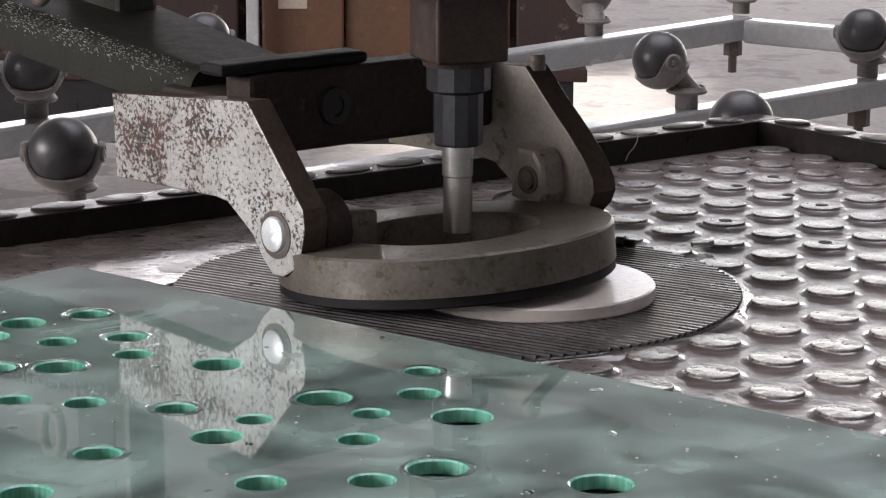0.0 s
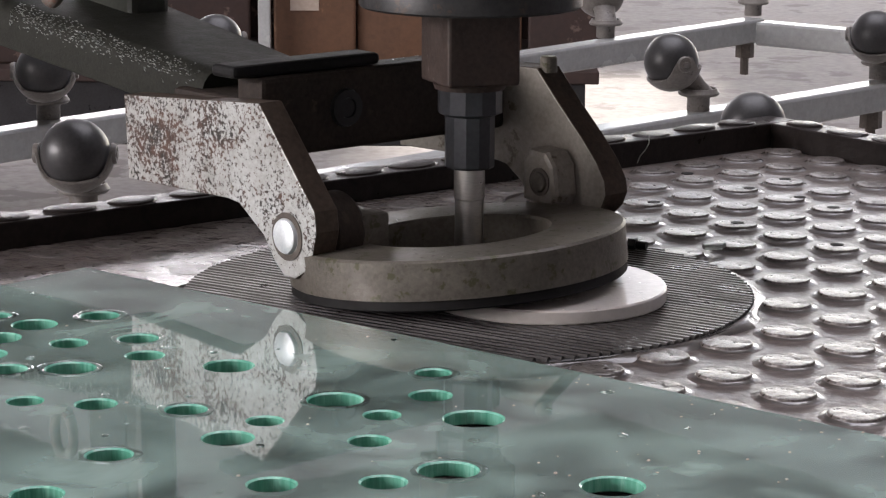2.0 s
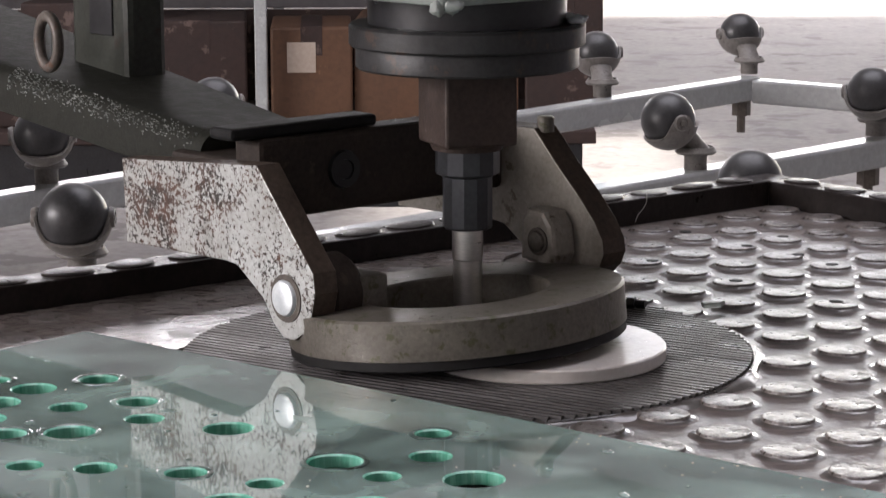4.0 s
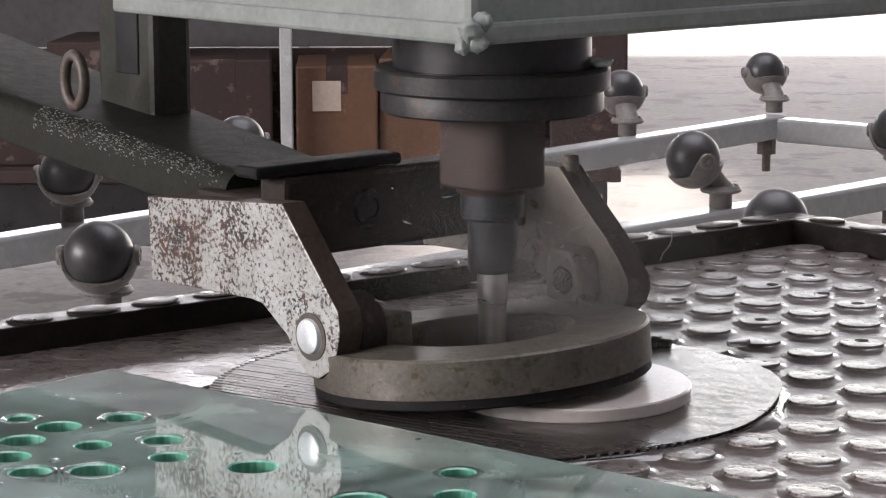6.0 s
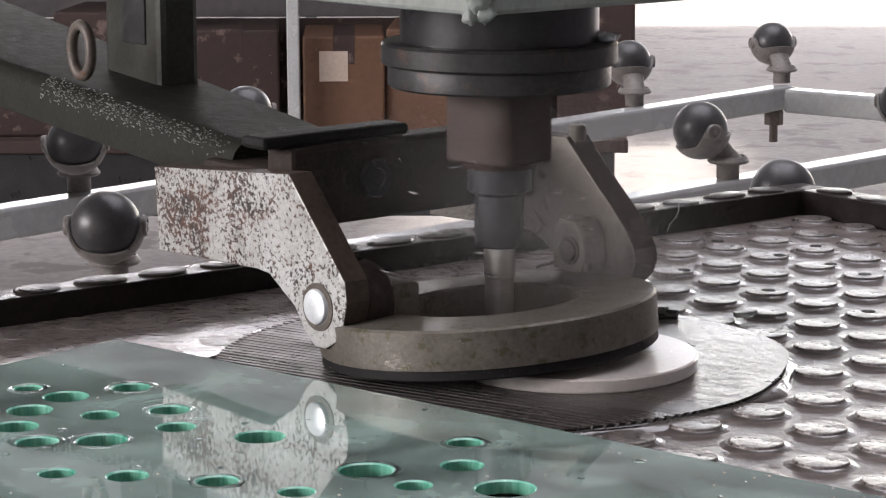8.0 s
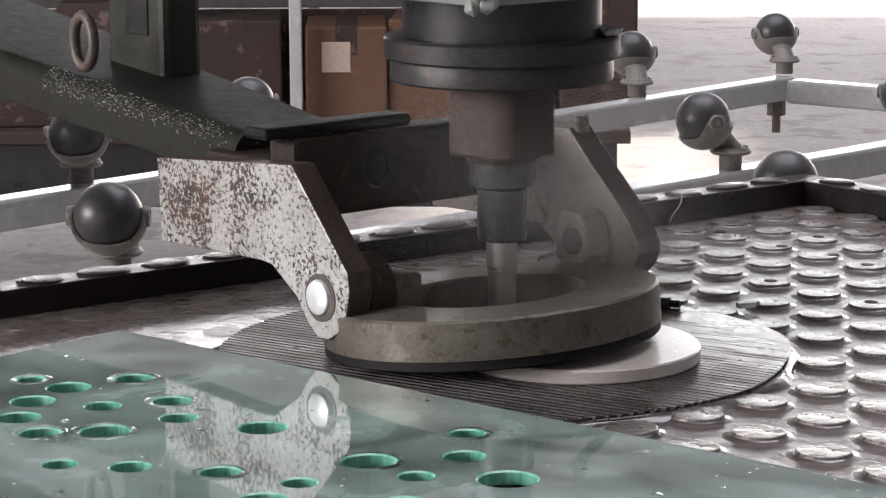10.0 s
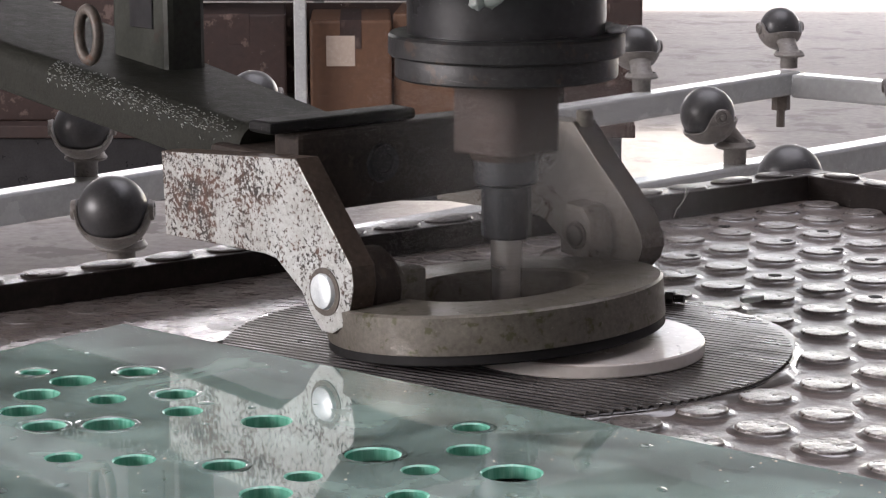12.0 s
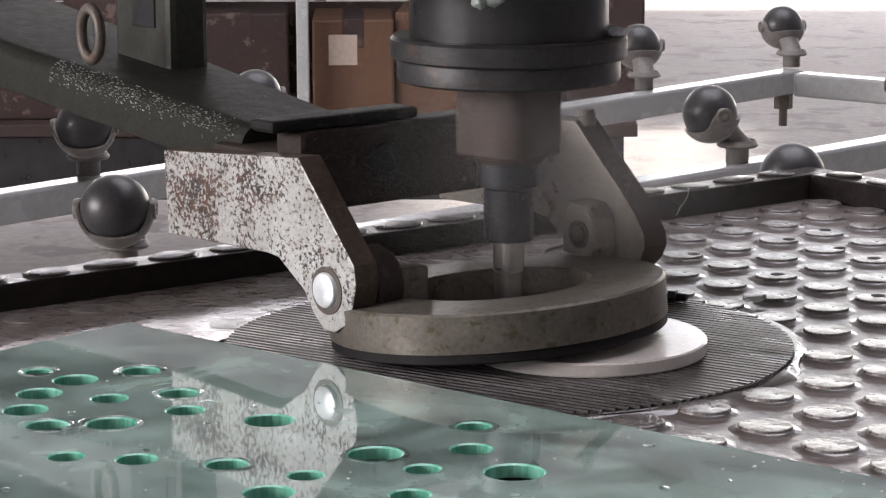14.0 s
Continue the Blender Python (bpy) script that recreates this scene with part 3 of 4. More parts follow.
# ---- drill spindle: the quill glides down, the chuck and bit turn in it ----
def drill_spindle():
    t = thing("drill_spindle", "drill spindle with black quill, flange and chuck", "drill", pose(*DRILL, 0))
    part("quill", lathe([(0, 1.078), (0.0685, 1.078), (0.0685, 1.20), (0, 1.20)], 64), QUILL, t, "black oiled quill", smooth=35)
    fl = part("flange", lathe([(0, 1.0655), (0.080, 1.0655), (0.0815, 1.067), (0.0815, 1.079), (0.080, 1.081), (0.0675, 1.081), (0.0675, 1.083), (0, 1.083)], 72), FLANGE, t, "grey rust-stained flange", smooth=35)
    part("lower_flange", lathe([(0, 1.050), (0.0755, 1.050), (0.077, 1.0515), (0.077, 1.0645), (0.0765, 1.0655), (0, 1.0655)], 72), FLANGE, fl, smooth=35)
    wet_glint = bmesh.new()      # pale lumps whose colour stands in for a wet glint on the flange
    for x, y, z, r in ((0.069, -0.008, 1.084, 0.006), (0.075, -0.004, 1.0835, 0.005), (0.073, -0.016, 1.083, 0.0045), (0.079, 0.004, 1.082, 0.004)):
        bmesh.ops.create_icosphere(wet_glint, subdivisions=2, radius=r, matrix=Matrix.Translation((x, y, z)) @ Matrix.Diagonal((1.2, 1, 0.6, 1)))
    for q in wet_glint.verts:
        q.co += 0.002 * noise.noise_vector(q.co * 210)
    part("wet_glint", wet_glint, ZINC, fl, "pale lumps standing in for a wet glint on the flange edge", smooth=True)
    nut = box((-0.0265, -0.0265, 0.997), (0.0265, 0.0265, 1.0498), 0.002)
    lathe([(0, 0.993), (0.0245, 0.993), (0.026, 0.997), (0, 0.997)], 32, bm=nut)
    nut = part("square_nut", nut, RUSTY, t, "rusty square spindle nut")
    part("chuck", lathe([(0, 0.9375), (0.0165, 0.9375), (0.0175, 0.939), (0.0175, 0.974), (0.0225, 0.9765), (0.0225, 0.993), (0, 0.993)], 12), CHUCK, nut, "dark blued steel chuck", smooth=20)
    part("drill_bit", lathe([(0.0075, 0.876), (0.0100, 0.876), (0.0100, 0.915), (0.0108, 0.916), (0.0108, 0.9374), (0, 0.9374)], 32), STEEL, nut, "bright steel core drill", smooth=35)
    return t, nut


spindle, spinner = drill_spindle()


# ---- glass sheet with drilled holes ----
def glass_sheet():
    base = pose(-0.261, 0.011, TABLE + 0.0035, 0, 0, -39.65)
    holes = [(0.116, 0.092, 0.012), (0.102, 0.135, 0.0138), (0.155, 0.153, 0.011), (0.202, 0.193, 0.0145), (0.237, 0.258, 0.0098), (0.272, 0.236, 0.0113), (0.179, 0.117, 0.0121), (0.213, 0.143, 0.0113), (0.269, 0.127, 0.0145), (0.319, 0.211, 0.0112), (0.368, 0.198, 0.0097), (0.376, 0.235, 0.0135), (0.351, 0.298, 0.012), (0.451, 0.279, 0.0122), (0.374, 0.367, 0.0129), (0.368, 0.141, 0.0153), (0.409, 0.147, 0.0098), (0.437, 0.189, 0.0109), (0.372, 0.059, 0.0101), (0.403, 0.098, 0.0117), (0.452, 0.119, 0.0165), (0.503, 0.202, 0.0153), (0.491, 0.239, 0.0115), (0.583, 0.168, 0.0158), (0.066, 0.136, 0.0086), (0.112, 0.173, 0.0135), (0.137, 0.205, 0.0131), (0.175, 0.22, 0.012)]
    Lx, Ly, th = 1.25, 0.85, 0.0085
    loops = [[(0, 0), (0, -Ly), (Lx, -Ly), (Lx, 0)]]
    for a, b, r in holes:
        loops.append([(a + r * math.cos(2 * math.pi * i / 28), -b + r * math.sin(2 * math.pi * i / 28)) for i in range(28)])
    bm = bmesh.new()
    edges = []
    def wide(k, lp):      # the arris of each hole is chamfered
        if k == 0:
            return lp
        a, b, r = holes[k - 1]
        return [(a + (x - a) * (1 + 0.0012 / r), -b + (y + b) * (1 + 0.0012 / r)) for x, y in lp]

    for k, lp in enumerate(loops):
        vs = [bm.verts.new((x, y, th)) for x, y in wide(k, lp)]
        edges += [bm.edges.new((vs[i], vs[(i + 1) % len(vs)])) for i in range(len(vs))]
    bmesh.ops.triangle_fill(bm, use_beauty=True, edges=edges, normal=(0, 0, 1))
    top = list(bm.faces)
    dup = bmesh.ops.duplicate(bm, geom=list(bm.verts) + list(bm.edges) + top)
    low = [g for g in dup["geom"] if isinstance(g, bmesh.types.BMFace)]
    bmesh.ops.translate(bm, verts=[g for g in dup["geom"] if isinstance(g, bmesh.types.BMVert)], vec=(0, 0, -th))
    for k, lp in enumerate(loops):
        rows = [[bm.verts.new((x, y, th)) for x, y in wide(k, lp)], [bm.verts.new((x, y, th - 0.0009)) for x, y in lp],
                [bm.verts.new((x, y, 0.0009)) for x, y in lp], [bm.verts.new((x, y, 0)) for x, y in wide(k, lp)]]
        for hi, lo in zip(rows, rows[1:]):
            for i in range(len(lp)):
                j = (i + 1) % len(lp)
                f = bm.faces.new((hi[i], hi[j], lo[j], lo[i]))
                f.material_index = 1
    bmesh.ops.remove_doubles(bm, verts=bm.verts, dist=1e-5)
    bmesh.ops.recalc_face_normals(bm, faces=bm.faces)
    ob = part("glass_sheet", bm, [GLASS, GLASS_EDGE])
    ob.matrix_world = base
    grit = bmesh.new()
    rnd = random.Random(11)
    for k in range(105):
        a, b = rnd.uniform(0.42, 0.85), rnd.random() ** 1.6 * 0.22
        if k % 5 == 0:
            a, b = rnd.uniform(0.02, 0.6), rnd.uniform(0.01, 0.35)
        if any(math.hypot(a - h[0], b - h[1]) < h[2] + 0.003 for h in holes):
            continue
        r = rnd.uniform(0.0004, 0.0012)
        one = lathe([(0, 0.5 * r), (0.7 * r, 0.35 * r), (r, 0)], 6)
        vmap = {v: grit.verts.new(base @ (v.co + Vector((a, -b, th)))) for v in one.verts}
        for f in one.faces:
            grit.faces.new([vmap[v] for v in f.verts])
        one.free()
    tagged(part("glass_grit", grit, PAPER), "pale specks of dried slurry on the glass sheet", "slurry specks", kind="stuff")
    # water: an uneven raised lip round every hole and low drops between them
    film = bmesh.new()
    for q, (a, b, r) in enumerate(holes):
        if q % 3:
            continue
        rings = [[], [], []]
        for i in range(28):
            t = 2 * math.pi * i / 28
            d = Vector((math.cos(t), math.sin(t), 0))
            w = 0.0022 + 0.0030 * max(0.0, 0.5 + noise.noise(d * 1.3 + Vector((q * 3.7, 0, 0))))
            for ring, off, h in zip(rings, (0.0013, 0.0013 + 0.35 * w, 0.0013 + w), (0.0002, 0.0003 + 0.16 * w, 0.00005)):
                ring.append(film.verts.new(base @ (Vector((a, -b, th + h)) + d * (r + off))))
        for one, two in zip(rings, rings[1:]):
            for i in range(28):
                film.faces.new((one[i], two[i], two[(i + 1) % 28], one[(i + 1) % 28]))
    for k in range(60):
        a, b = rnd.uniform(0.02, 0.62), rnd.uniform(0.01, 0.36)
        r = rnd.uniform(0.0010, 0.0034)
        if any(math.hypot(a - h[0], b - h[1]) < h[2] + 0.005 + r for h in holes):
            continue
        one = lathe([(0, 0.34 * r), (0.45 * r, 0.29 * r), (0.8 * r, 0.15 * r), (r, 0.00005)], 12)
        turn = Matrix.Rotation(rnd.uniform(0, 3.1), 4, "Z") @ Matrix.Diagonal((rnd.uniform(1, 1.8), 1, 1, 1))
        vmap = {v: film.verts.new(base @ (turn @ v.co + Vector((a, -b, th)))) for v in one.verts}
        for f in one.faces:
            film.faces.new([vmap[v] for v in f.verts])
        one.free()
    bmesh.ops.recalc_face_normals(film, faces=film.faces)
    tagged(part("water_drops", film, WATER, smooth=60), "clear water drops and wet lips round the drilled holes", "water", kind="stuff")
    return tagged(ob, "wet green glass sheet with many drilled round holes", "glass sheet")


glass_sheet()


# ---- castor frame ----
def bar(name, a, b, w=0.036, h=0.036, top=0.80, parent=None):
    a, b = Vector((*a, top)), Vector((*b, top))
    d = (b - a)
    bm = box((0, -w / 2, -h), (d.length, w / 2, 0), 0.004)
    ob = part(name, bm, TUBE, parent)
    ob.matrix_local = Matrix.Translation(a) @ pose(0, 0, 0, 0, 0, math.degrees(math.atan2(d.y, d.x)))
    return ob


frame_thing = thing("roller_frame", "pale painted steel tube frame carrying ball castors", "frame")
BAR_A = ((-1.0, -0.128), (0.75, 1.622))
BAR_B = ((-0.95, 0.487), (0.468, 2.115))
bar("rail", *BAR_A, parent=frame_thing)
bar("rail", *BAR_B, parent=frame_thing)
bar("cross_rail", (0.470, 2.069), (1.5, 1.2556), parent=frame_thing)
bar("cross_rail", (0.25, 0.766), (0.75, 0.126), parent=frame_thing)
bar("cross_rail", (-0.345, 0.2055), (-0.4945, 0.355), h=0.03, top=0.772, parent=frame_thing)
for x, y in ((-0.96, -0.088), (0.72, 1.592), (-0.92, 0.5215), (1.47, 1.279), (0.74, 0.14), (0.27, 0.74)):
    part("leg", box((x - 0.018, y - 0.018, 0), (x + 0.018, y + 0.018, 0.764), 0.003), TUBE, frame_thing)
for x, y in ((0.448, 2.084), (0.53, 1.402), (-0.13, 0.742)):
    part("bolt", lathe([(0, 0.715), (0.0065, 0.715), (0.0065, 0.742), (0.0145, 0.742), (0.0145, 0.7638), (0, 0.7638)], 6, m=pose(x, y, 0)), DARK_STEEL, frame_thing)


def ball_castor():
    t = thing("ball_castor", "dark grey plastic ball castor standing upturned on the frame", "castor", pose(0, 0, 0), "ball castors on the frame")
    R = 0.032
    bm = bmesh.new()
    bmesh.ops.create_uvsphere(bm, u_segments=32, v_segments=20, radius=R, matrix=pose(0, 0, 0.060, 0, 90, 0))
    part("ball", bm, BALL, t, smooth=True)
    # hood: a bowl under the ball that rises to a round cheek over each end of the axle
    hood = bmesh.new()
    n1, n2 = 40, 9
    grid = []
    for rr in (R + 0.0012, R + 0.0040):
        rows = []
        for j in range(n2 + 1):
            row = []
            for i in range(n1):
                ph = 2 * math.pi * i / n1
                cheek = math.exp(-((abs(math.sin(ph)) - 1) / 0.10) ** 2)
                th = (0.12 + (1.18 - 0.30 * math.cos(ph) + 0.62 * cheek - 0.12) * j / n2)
                row.append(hood.verts.new((rr * math.sin(th) * math.cos(ph), rr * math.sin(th) * math.sin(ph), 0.060 - rr * math.cos(th))))
            rows.append(row)
        grid.append(rows)
    for g in grid:
        for j in range(n2):
            for i in range(n1):
                hood.faces.new((g[j][i], g[j][(i + 1) % n1], g[j + 1][(i + 1) % n1], g[j + 1][i]))
    for i in range(n1):
        k = (i + 1) % n1
        hood.faces.new((grid[0][n2][i], grid[0][n2][k], grid[1][n2][k], grid[1][n2][i]))
    bmesh.ops.recalc_face_normals(hood, faces=hood.faces)
    part("hood", hood, HOOD, t, "dusty grey hood", smooth=40)
    for s in (1, -1):
        part("axle_cap", lathe([(0, 0.0062), (0.0028, 0.0062), (0.0034, 0.0044), (0.0058, 0.0044), (0.0064, 0.0058), (0.0086, 0.0058), (0.0094, 0.004), (0.0094, 0.001), (0, 0.001)], 24, m=pose(0, s * R, 0.060) @ pose(0, 0, 0, -90 * s, 0, 0)), HOOD, t, smooth=35)
    neck = bmesh.new()      # leans from the swivel plate up into the hood
    rings = []
    for x, z, rx, ry in ((-0.037, 0.0235, 0.017, 0.017), (-0.036, 0.027, 0.0155, 0.016), (-0.030, 0.034, 0.014, 0.0155), (-0.021, 0.043, 0.015, 0.017), (-0.012, 0.054, 0.017, 0.020)):
        rings.append([neck.verts.new((x + rx * math.cos(2 * math.pi * i / 24), ry * math.sin(2 * math.pi * i / 24), z)) for i in range(24)])
    for a, b in zip(rings, rings[1:]):
        for i in range(24):
            neck.faces.new((a[i], a[(i + 1) % 24], b[(i + 1) % 24], b[i]))
    part("neck", neck, HOOD, t, smooth=True)
    part("swivel_plate", lathe([(0, 0.018), (0.0225, 0.018), (0.0245, 0.020), (0.0245, 0.0215), (0.0225, 0.024), (0.0215, 0.0265), (0.020, 0.0265), (0.0195, 0.0238), (0, 0.0238)], 32, m=pose(-0.037, 0, 0)), HOOD, t, "round swivel plate", smooth=35)
    part("stem", lathe([(0, 0), (0.0135, 0), (0.0135, 0.014), (0.015, 0.018), (0, 0.018)], 24, m=pose(-0.037, 0, 0)), HOOD, t, smooth=35)
    return t


castor = ball_castor()
SPOTS = [((-0.3427, 0.4928), -91), ((0.2512, 1.149), 202), ((0.5327, 1.4054), -110), ((-0.345, 0.193), -60),
         ((-0.2955, 1.318), 112), ((-0.461, 1.036), -85), ((0.2115, 1.893), 100), ((0.4552, 2.1816), 108), ((0.2913, 0.6847), 150)]
for i, ((x, y), turn) in enumerate(SPOTS):
    z = 0.772 if i == 3 else 0.80
    if i == 0:
        castor.matrix_world = pose(x, y, z, 0, 0, turn)
    else:
        copy_thing(castor, pose(x, y, z, 0, 0, turn))


# ---- stacked goods behind ----
def rack():
    t = thing("goods_rack", "pale steel rack with a wooden shelf", "rack", pose(-0.62, 4.2, 0))
    for x, ys in ((-1.4, (-0.3, 0.3)), (0.18, (-0.3, 0.3)), (0.80, (0.3,))):
        for y in ys:
            part("post", box((x - 0.014, y - 0.014, 0), (x + 0.014, y + 0.014, 1.6), 0.003), TUBE, t)
    part("shelf", box((-1.4, -0.32, 0.44), (0.95, 0.32, 0.47), 0.003), CARTON_DARK, t)
    part("upper_panel", box((-1.4, 0.28, 0.704), (0.66, 0.295, 1.20), 0.002), PANEL, t, "dull lilac-grey back board")
    part("drawer_box", box((-1.4, -0.30, 0.29), (0.92, 0.28, 0.44), 0.004), QUILL, t, "black drawer box under the shelf")
    part("back_panel", box((-1.4, 0.28, 0.47), (0.95, 0.295, 0.70), 0.002), CARTON_DARK, t, "dark brown back board")
    part("shelf", box((-1.4, -0.32, 1.20), (0.95, 0.32, 1.23), 0.003), TUBE, t)


rack()


def carton(x, y, z, sx, sy, sz, turn, m, label, paper=True):
    t = thing("carton", label, "box", pose(x, y, z, 0, 0, turn), "stacked cartons")
    part("body", box((-sx / 2, -sy / 2, 0), (sx / 2, sy / 2, sz), 0.006), m, t)
    part("tape", box((-0.025, -sy / 2 - 0.001, sz * 0.72), (0.025, sy / 2 + 0.001, sz + 0.001), 0.0005, 1), CARTON_DARK, t)
    if paper:
        part("paper_label", box((-sx * 0.30, -sy / 2 - 0.002, sz * 0.55), (sx * 0.05, -sy / 2 + 0.001, sz * 0.85), 0.0004, 1), PAPER, t, "pale paper label")


SHELF = 0.47
carton(-0.335, 4.1, SHELF, 0.19, 0.3, 0.235, 3, CARTON, "brown cardboard carton with a pale label")
carton(-0.13, 4.12, SHELF, 0.19, 0.3, 0.25, -2, CARTON, "plain brown cardboard carton", False)
carton(0.065, 4.1, SHELF, 0.17, 0.3, 0.22, 1, CARTON, "plain brown cardboard carton", False)
carton(0.265, 4.1, SHELF, 0.18, 0.3, 0.36, -3, CARTON_DARK, "dark red-brown wrapped bundle", False)
carton(-0.60, 4.1, SHELF, 0.22, 0.3, 0.25, 5, CARTON_DARK, "dark red-brown wrapped bundle", False)
carton(-0.86, 4.12, SHELF, 0.27, 0.3, 0.29, -4, CARTON_DARK, "dark red-brown wrapped bundle", False)
carton(-1.16, 4.1, SHELF, 0.29, 0.3, 0.24, 3, CARTON_DARK, "dark red-brown wrapped bundle", False)
carton(-1.52, 4.1, SHELF, 0.38, 0.3, 0.27, 2, CARTON_DARK, "dark red-brown wrapped bundle", False)


# ---- slurry water creeping over the mat ----
def slurry():
    R = 0.1945
    out = [(R * (1 + 0.018 * math.sin(3 * a + 0.6) + 0.012 * math.sin(7 * a)) * math.cos(a), R * (1 + 0.018 * math.sin(3 * a + 0.6) + 0.012 * math.sin(7 * a)) * math.sin(a))
           for a in [2 * math.pi * i / 96 for i in range(96)]]
    ob = part("slurry_water", slab(out, -0.0012, 0.0, "z", 0.0004), SLURRY)
    return tagged(ob, "thin film of grey slurry water on the mat", "water", kind="stuff")


water = slurry()


def pool():
    """Slurry standing between the studs along the left rim."""
    n = 90
    edge = [(-0.299, -0.58), (-0.299, 0.30)]
    for i in range(n + 1):
        y = 0.30 - 0.88 * i / n
        edge.append((-0.125 + 0.05 * noise.noise(Vector((0, y * 7, 3.1))) + 0.025 * noise.noise(Vector((5, y * 23, 0))) - 0.16 * max(0.0, (y - 0.05) / 0.25), y))
    ob = part("slurry_pool", slab(edge, TABLE + 0.0004, TABLE + 0.0031, "z"), POOL)
    ob.matrix_world = TABLE_FRAME
    tagged(ob, "shallow slurry water standing between the studs", "water", kind="stuff")


pool()


# ---- fine water mist thrown up round the turning drill ----
def mist():
    rng = np.random.default_rng(41)
    n, r = 1600000, 0.000066
    c = rng.normal(0, 1, (n, 3)) * (0.062, 0.062, 0.052)
    swirl = np.sin(np.arctan2(c[:, 1], c[:, 0]) * 2 + c[:, 2] * 60)
    c = c[(swirl > rng.uniform(-2.2, 0.8, n)) & (c[:, 2] > -0.075) & (c[:, 2] < 0.15)]
    flake = rng.normal(0, 1, (len(c), 3, 3)) * r * rng.uniform(0.6, 1.5, (len(c), 1, 1))
    verts = (c[:, None, :] + flake).reshape(-1, 3).astype(np.float32)
    me = bpy.data.meshes.new("water_mist")
    me.vertices.add(len(verts))
    me.vertices.foreach_set("co", verts.ravel())
    me.loops.add(len(verts))
    me.loops.foreach_set("vertex_index", np.arange(len(verts), dtype=np.int32))
    me.polygons.add(len(c))
    me.polygons.foreach_set("loop_start", np.arange(0, len(verts), 3, dtype=np.int32))
    me.update(calc_edges=True)
    me.materials.append(MIST)
    return tagged(new("water_mist", me), "fine pale water mist hanging round the drill", "mist", kind="stuff")


haze = mist()


# ---- streaks of water flung off the chuck ----
def water_spray():
    bm = bmesh.new()
    rnd = random.Random(31)
    for k in range(18):
        a, d, z = rnd.uniform(0, 6.28), rnd.uniform(0.045, 0.125), rnd.uniform(0.075, 0.150)
        h, r = rnd.uniform(0.002, 0.006), rnd.uniform(0.0002, 0.0004)
        one = lathe([(0, -h), (r, -0.4 * h), (r, 0.4 * h), (0, h)], 6)
        one.transform(pose(d * math.cos(a), d * math.sin(a), z) @ Matrix.Rotation(a, 4, "Z") @ pose(0, 0, 0, rnd.uniform(60, 100), rnd.uniform(-30, 30), 0))
        vmap = {v: bm.verts.new(v.co) for v in one.verts}
        for f in one.faces:
            bm.faces.new([vmap[v] for v in f.verts])
        one.free()
    return tagged(part("water_spray", bm, MIST), "short streaks of water flung off the turning chuck", "water", kind="stuff")


spray = water_spray()


# ---- studs of the rubber sheet ----
def studs():
    prof = [(0, 0.0034), (0.0158, 0.0034), (0.0166, 0.0030), (0.0172, 0.0016), (0.0186, 0.0009), (0.0208, 0.0004), (0.0240, -0.0003)]
    bm = lathe(prof, 20)
    for f in bm.faces:
        d = f.calc_center_median().xy.length
        f.material_index = 0 if d < 0.0168 else 2 if d < 0.0200 else 1
        f.smooth = True
    me = bpy.data.meshes.new("stud")
    bm.to_mesh(me)
    bm.free()
    for m in (STUD, RUBBER, WET_EDGE):
        me.materials.append(m)
    me.set_sharp_from_angle(angle=radians(22))
    spots = []
    for i in range(-9, 11):
        for j in range(-16, 9):
            v, u = 0.1161 + 0.0548 * (i + 0.0046 * j), 0.1979 + 0.0548 * (j - 0.0046 * i)
            if -0.285 < v < 0.61 and -0.61 < u < 0.595:
                spots.append((math.hypot(v - 0.05, u - 0.15), v, u))
    spots.sort()
    rest = bmesh.new()
    for k, (_, v, u) in enumerate(spots):
        if k < 290:
            ob = new("stud", me)
            ob.parent = rubber_sheet
            ob.location = (v, u, TABLE)
        else:
            lathe_at(rest, prof, (v, u, TABLE))
    if rest.verts:
        tagged(part("far_studs", rest, STUD, rubber_sheet), kind="stuff")
    else:
        rest.free()
    # black discs on some of the studs, standing in for the shade in screw holes
    for v, u in [(-0.233, 0.43), (-0.15, 0.424), (-0.095, 0.429), (-0.151, 0.315), (-0.047, 0.419), (-0.048, 0.31), (0.058, 0.312), (-0.162, 0.48)]:
        part("screw_hole_shade", lathe([(0, 0.0037), (0.0052, 0.0037), (0.0055, 0.0030)], 16, m=pose(v, u, TABLE)), GASKET, rubber_sheet)


def lathe_at(bm, prof, place):
    one = lathe(prof, 18)
    vmap = {v: bm.verts.new(v.co + Vector(place)) for v in one.verts}
    for f in one.faces:
        bm.faces.new([vmap[v] for v in f.verts])
    one.free()


studs()


# ---- drops of water ----
def water_drops():
    bm = bmesh.new()
    rnd = random.Random(7)
    for k in range(150):
        r = rnd.uniform(0.0005, 0.0013)
        if k < 70:      # on the top face of the ring
            a, d = rnd.uniform(0, 6.28), rnd.uniform(0.069, 0.114)
            m = RING @ Matrix.Translation((d * math.cos(a), d * math.sin(a), 0.0266))
        elif k < 100:   # on the backing disc
            a, d = rnd.uniform(-1.9, 1.0), rnd.uniform(0.055, 0.083)
            m = pose(DISC_C[0] + d * math.cos(a), DISC_C[1] + d * math.sin(a), TABLE + 0.0151)
        else:           # on the cross beam
            m = YOKE_FRAME @ pose(rnd.uniform(-0.116, -0.09), rnd.uniform(0.02, 0.11), 1.000)
        one = lathe([(0, 0.45), (0.55, 0.38), (0.9, 0.15), (1.0, 0)], 8)
        one.transform(m @ Matrix.Scale(r, 4))
        vmap = {v: bm.verts.new(v.co) for v in one.verts}
        for f in one.faces:
            bm.faces.new([vmap[v] for v in f.verts]).smooth = True
        one.free()
    tagged(part("water_drops", bm, WATER), "small water drops on ring, disc and beam", "water", kind="stuff")


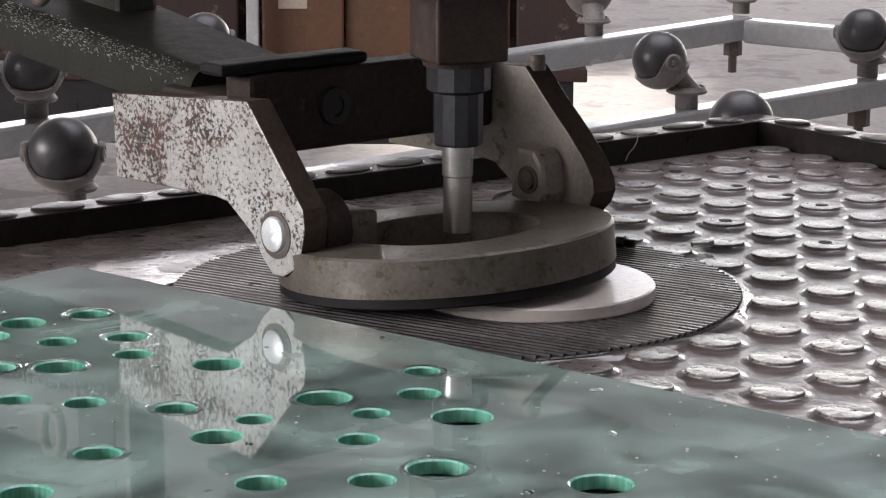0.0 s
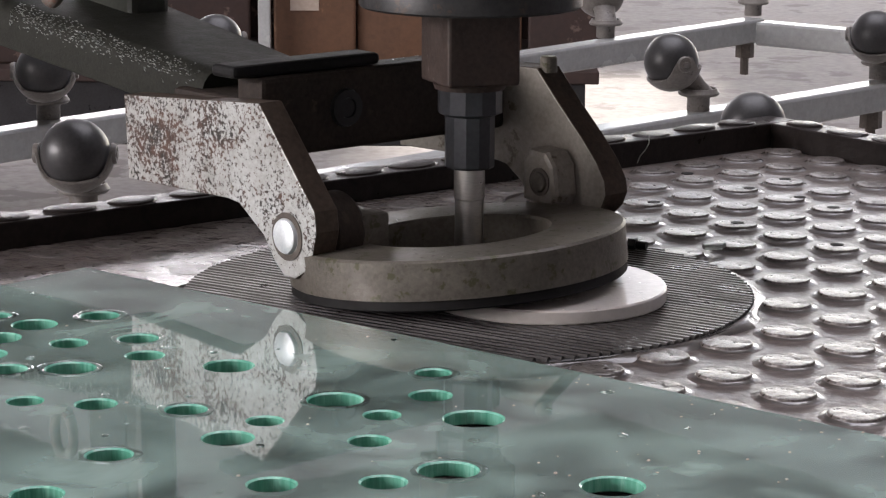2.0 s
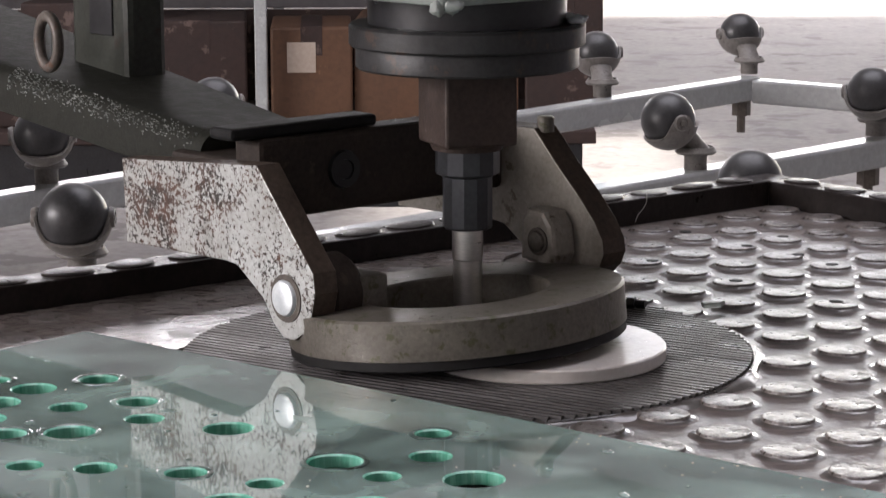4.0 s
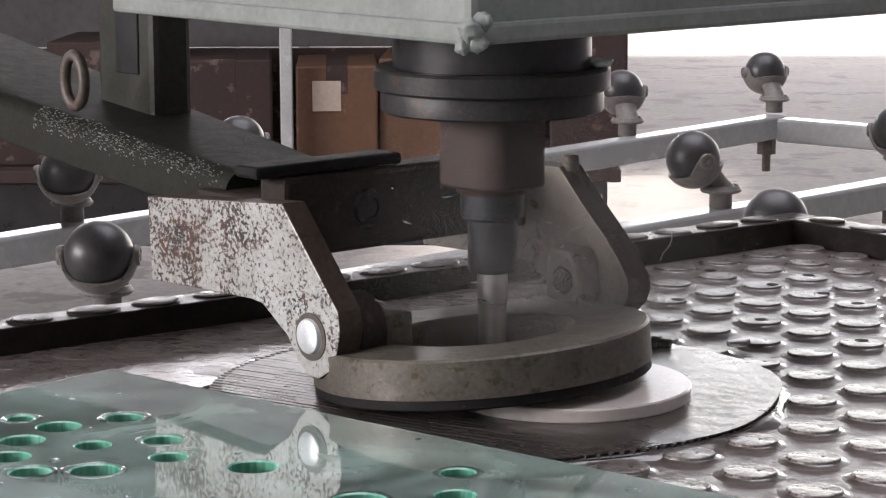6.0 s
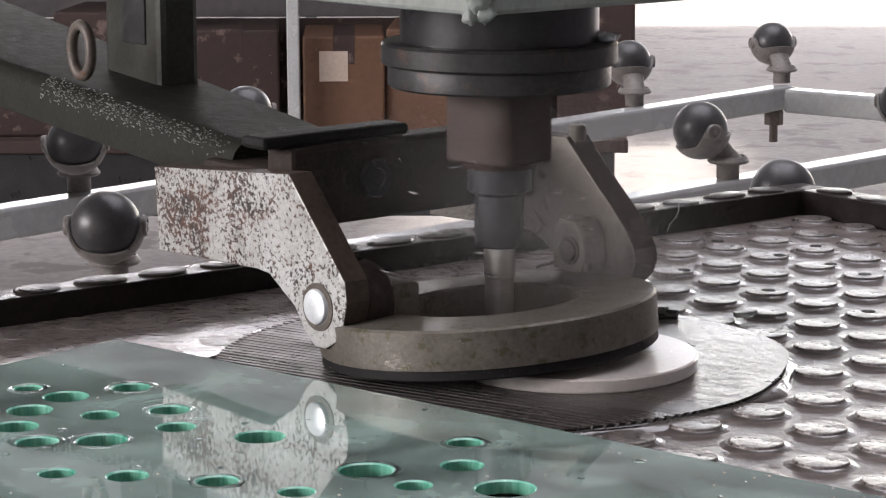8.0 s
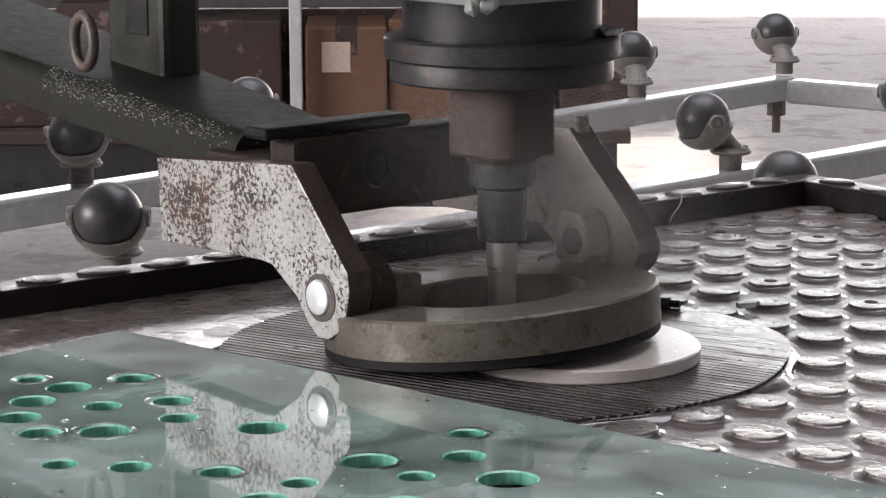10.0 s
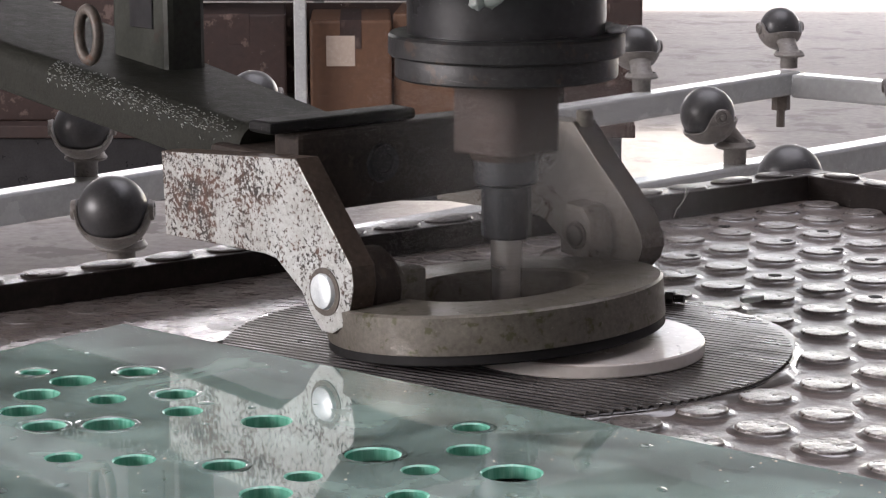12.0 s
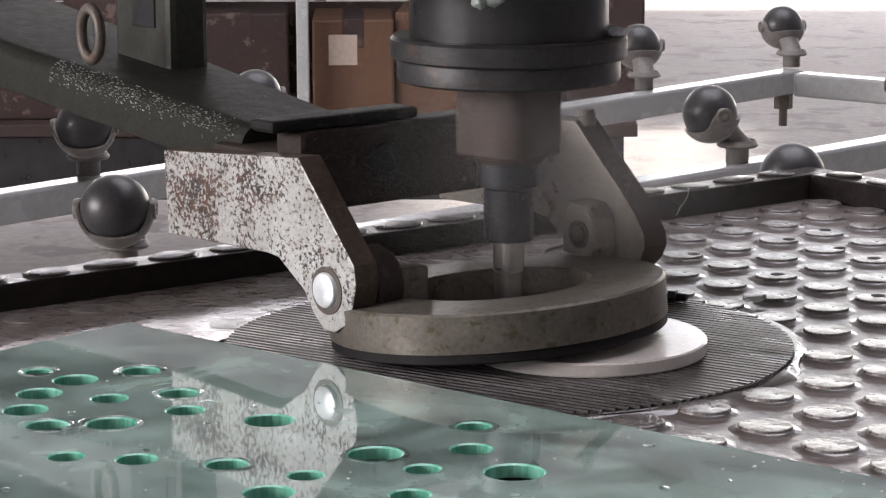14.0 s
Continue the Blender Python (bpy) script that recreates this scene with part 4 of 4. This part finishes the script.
water_drops()


# ---- loose bits on the table ----
def loose_bits():
    chip = part("glass_chip", slab([(-0.010, -0.003), (0.004, -0.005), (0.011, 0.001), (0.002, 0.006), (-0.008, 0.004)], 0, 0.0040, "z", 0.0008), GLASS_CHIP)
    chip.matrix_world = pose(0.196, 0.128, TABLE + 0.0034, 0, 0, 25)
    tagged(chip, "small clear glass chip lying on the studs", "glass chip")
    screw = thing("loose_screw", "small black screw lying beside the ring", "screw", pose(0.131, 0.118, TABLE + 0.0089, 90, 0, 65))
    part("head", lathe([(0, 0), (0.0055, 0), (0.0055, 0.005), (0.0045, 0.006), (0, 0.006)], 6), QUILL, screw)
    part("shank", lathe([(0, 0.006), (0.003, 0.006), (0.003, 0.014), (0, 0.014)], 12), QUILL, screw)
    crv = bpy.data.curves.new("wire_offcut", "CURVE")
    crv.dimensions, crv.bevel_depth, crv.bevel_resolution = "3D", 0.0004, 1
    sp = crv.splines.new("POLY")
    pts = [(0, 0, 0), (0.002, 0, 0.006), (0.007, 0, 0.012), (0.010, 0, 0.018), (0.010, 0, 0.025)]
    sp.points.add(len(pts) - 1)
    for p, c in zip(sp.points, pts):
        p.co = (*c, 1)
    crv.materials.append(STEEL)
    wire = new("wire_offcut", crv)
    wire.matrix_world = pose(0.165, 0.50, TABLE + 0.0034)
    tagged(wire, "thin curled wire offcut standing on a stud", "wire")


loose_bits()


# ---- what moves ----
def motions():
    # the quill drops to the work, waits, then feeds slowly down
    drop = [(0.0, 0.0150), (0.12, 0.0125), (0.3, 0.002), (0.4, 0.0005), (4.2, 0.0), (6.3, -0.0040), (8.0, -0.0062),
            (10.5, -0.0090), (12.5, -0.0112), (13.5, -0.0124), (14.0, -0.0135)]
    walk(spindle, [(t, pose(*DRILL, z)) for t, z in drop])
    # chuck: at rest, runs up, then turns evenly
    rows, angle, step = [(0.0, pose(0, 0, 0, 0, 0, 22))], 22.0, 0.0
    for k in range(int(4.07 * FPS), 14 * FPS + 1):
        rows.append((k / FPS, pose(0, 0, 0, 0, 0, angle)))
        step = min(step + 4.0, 78.0)
        angle += step
    walk(spinner, rows)
    # slurry: under the ribs at first, floods the mat when the water runs, then drains a little
    level = [(0.0, 0.0026), (4.0, 0.0026), (5.2, 0.0058), (7.0, 0.0058), (8.2, 0.0055), (10.5, 0.0050), (14.0, 0.0046)]
    # mist: rises with the water from below the work, then drifts round the drill
    drift = [(0.0, -0.40, 0), (4.2, -0.40, 0), (5.4, 0.080, 40)] + [(5.4 + 0.5 * k, 0.080 + 0.0030 * k, 40 + 3 * k) for k in range(1, 17)] + [(14.0, 0.131, 92)]
    walk(haze, [(t, pose(0.040, 0.012, TABLE + z, 0, 0, a)) for t, z, a in drift])
    # flung drops circle the chuck while the water runs strongest
    rows = [(0.0, pose(*DRILL, 0.30)), (5.2, pose(*DRILL, 0.30)), (5.7, pose(*DRILL, TABLE, 0, 0, 30))]
    rows += [(5.7 + 0.2 * k, pose(*DRILL, TABLE, 0, 0, 30 + 36 * k)) for k in range(1, 16)]
    rows += [(9.4, pose(*DRILL, 0.30, 0, 0, 640)), (14.0, pose(*DRILL, 0.30, 0, 0, 640))]
    walk(spray, rows)
    walk(water, [(t, pose(0.014, -0.020, TABLE + z, 0.12, -0.16, 0)) for t, z in level])


motions()
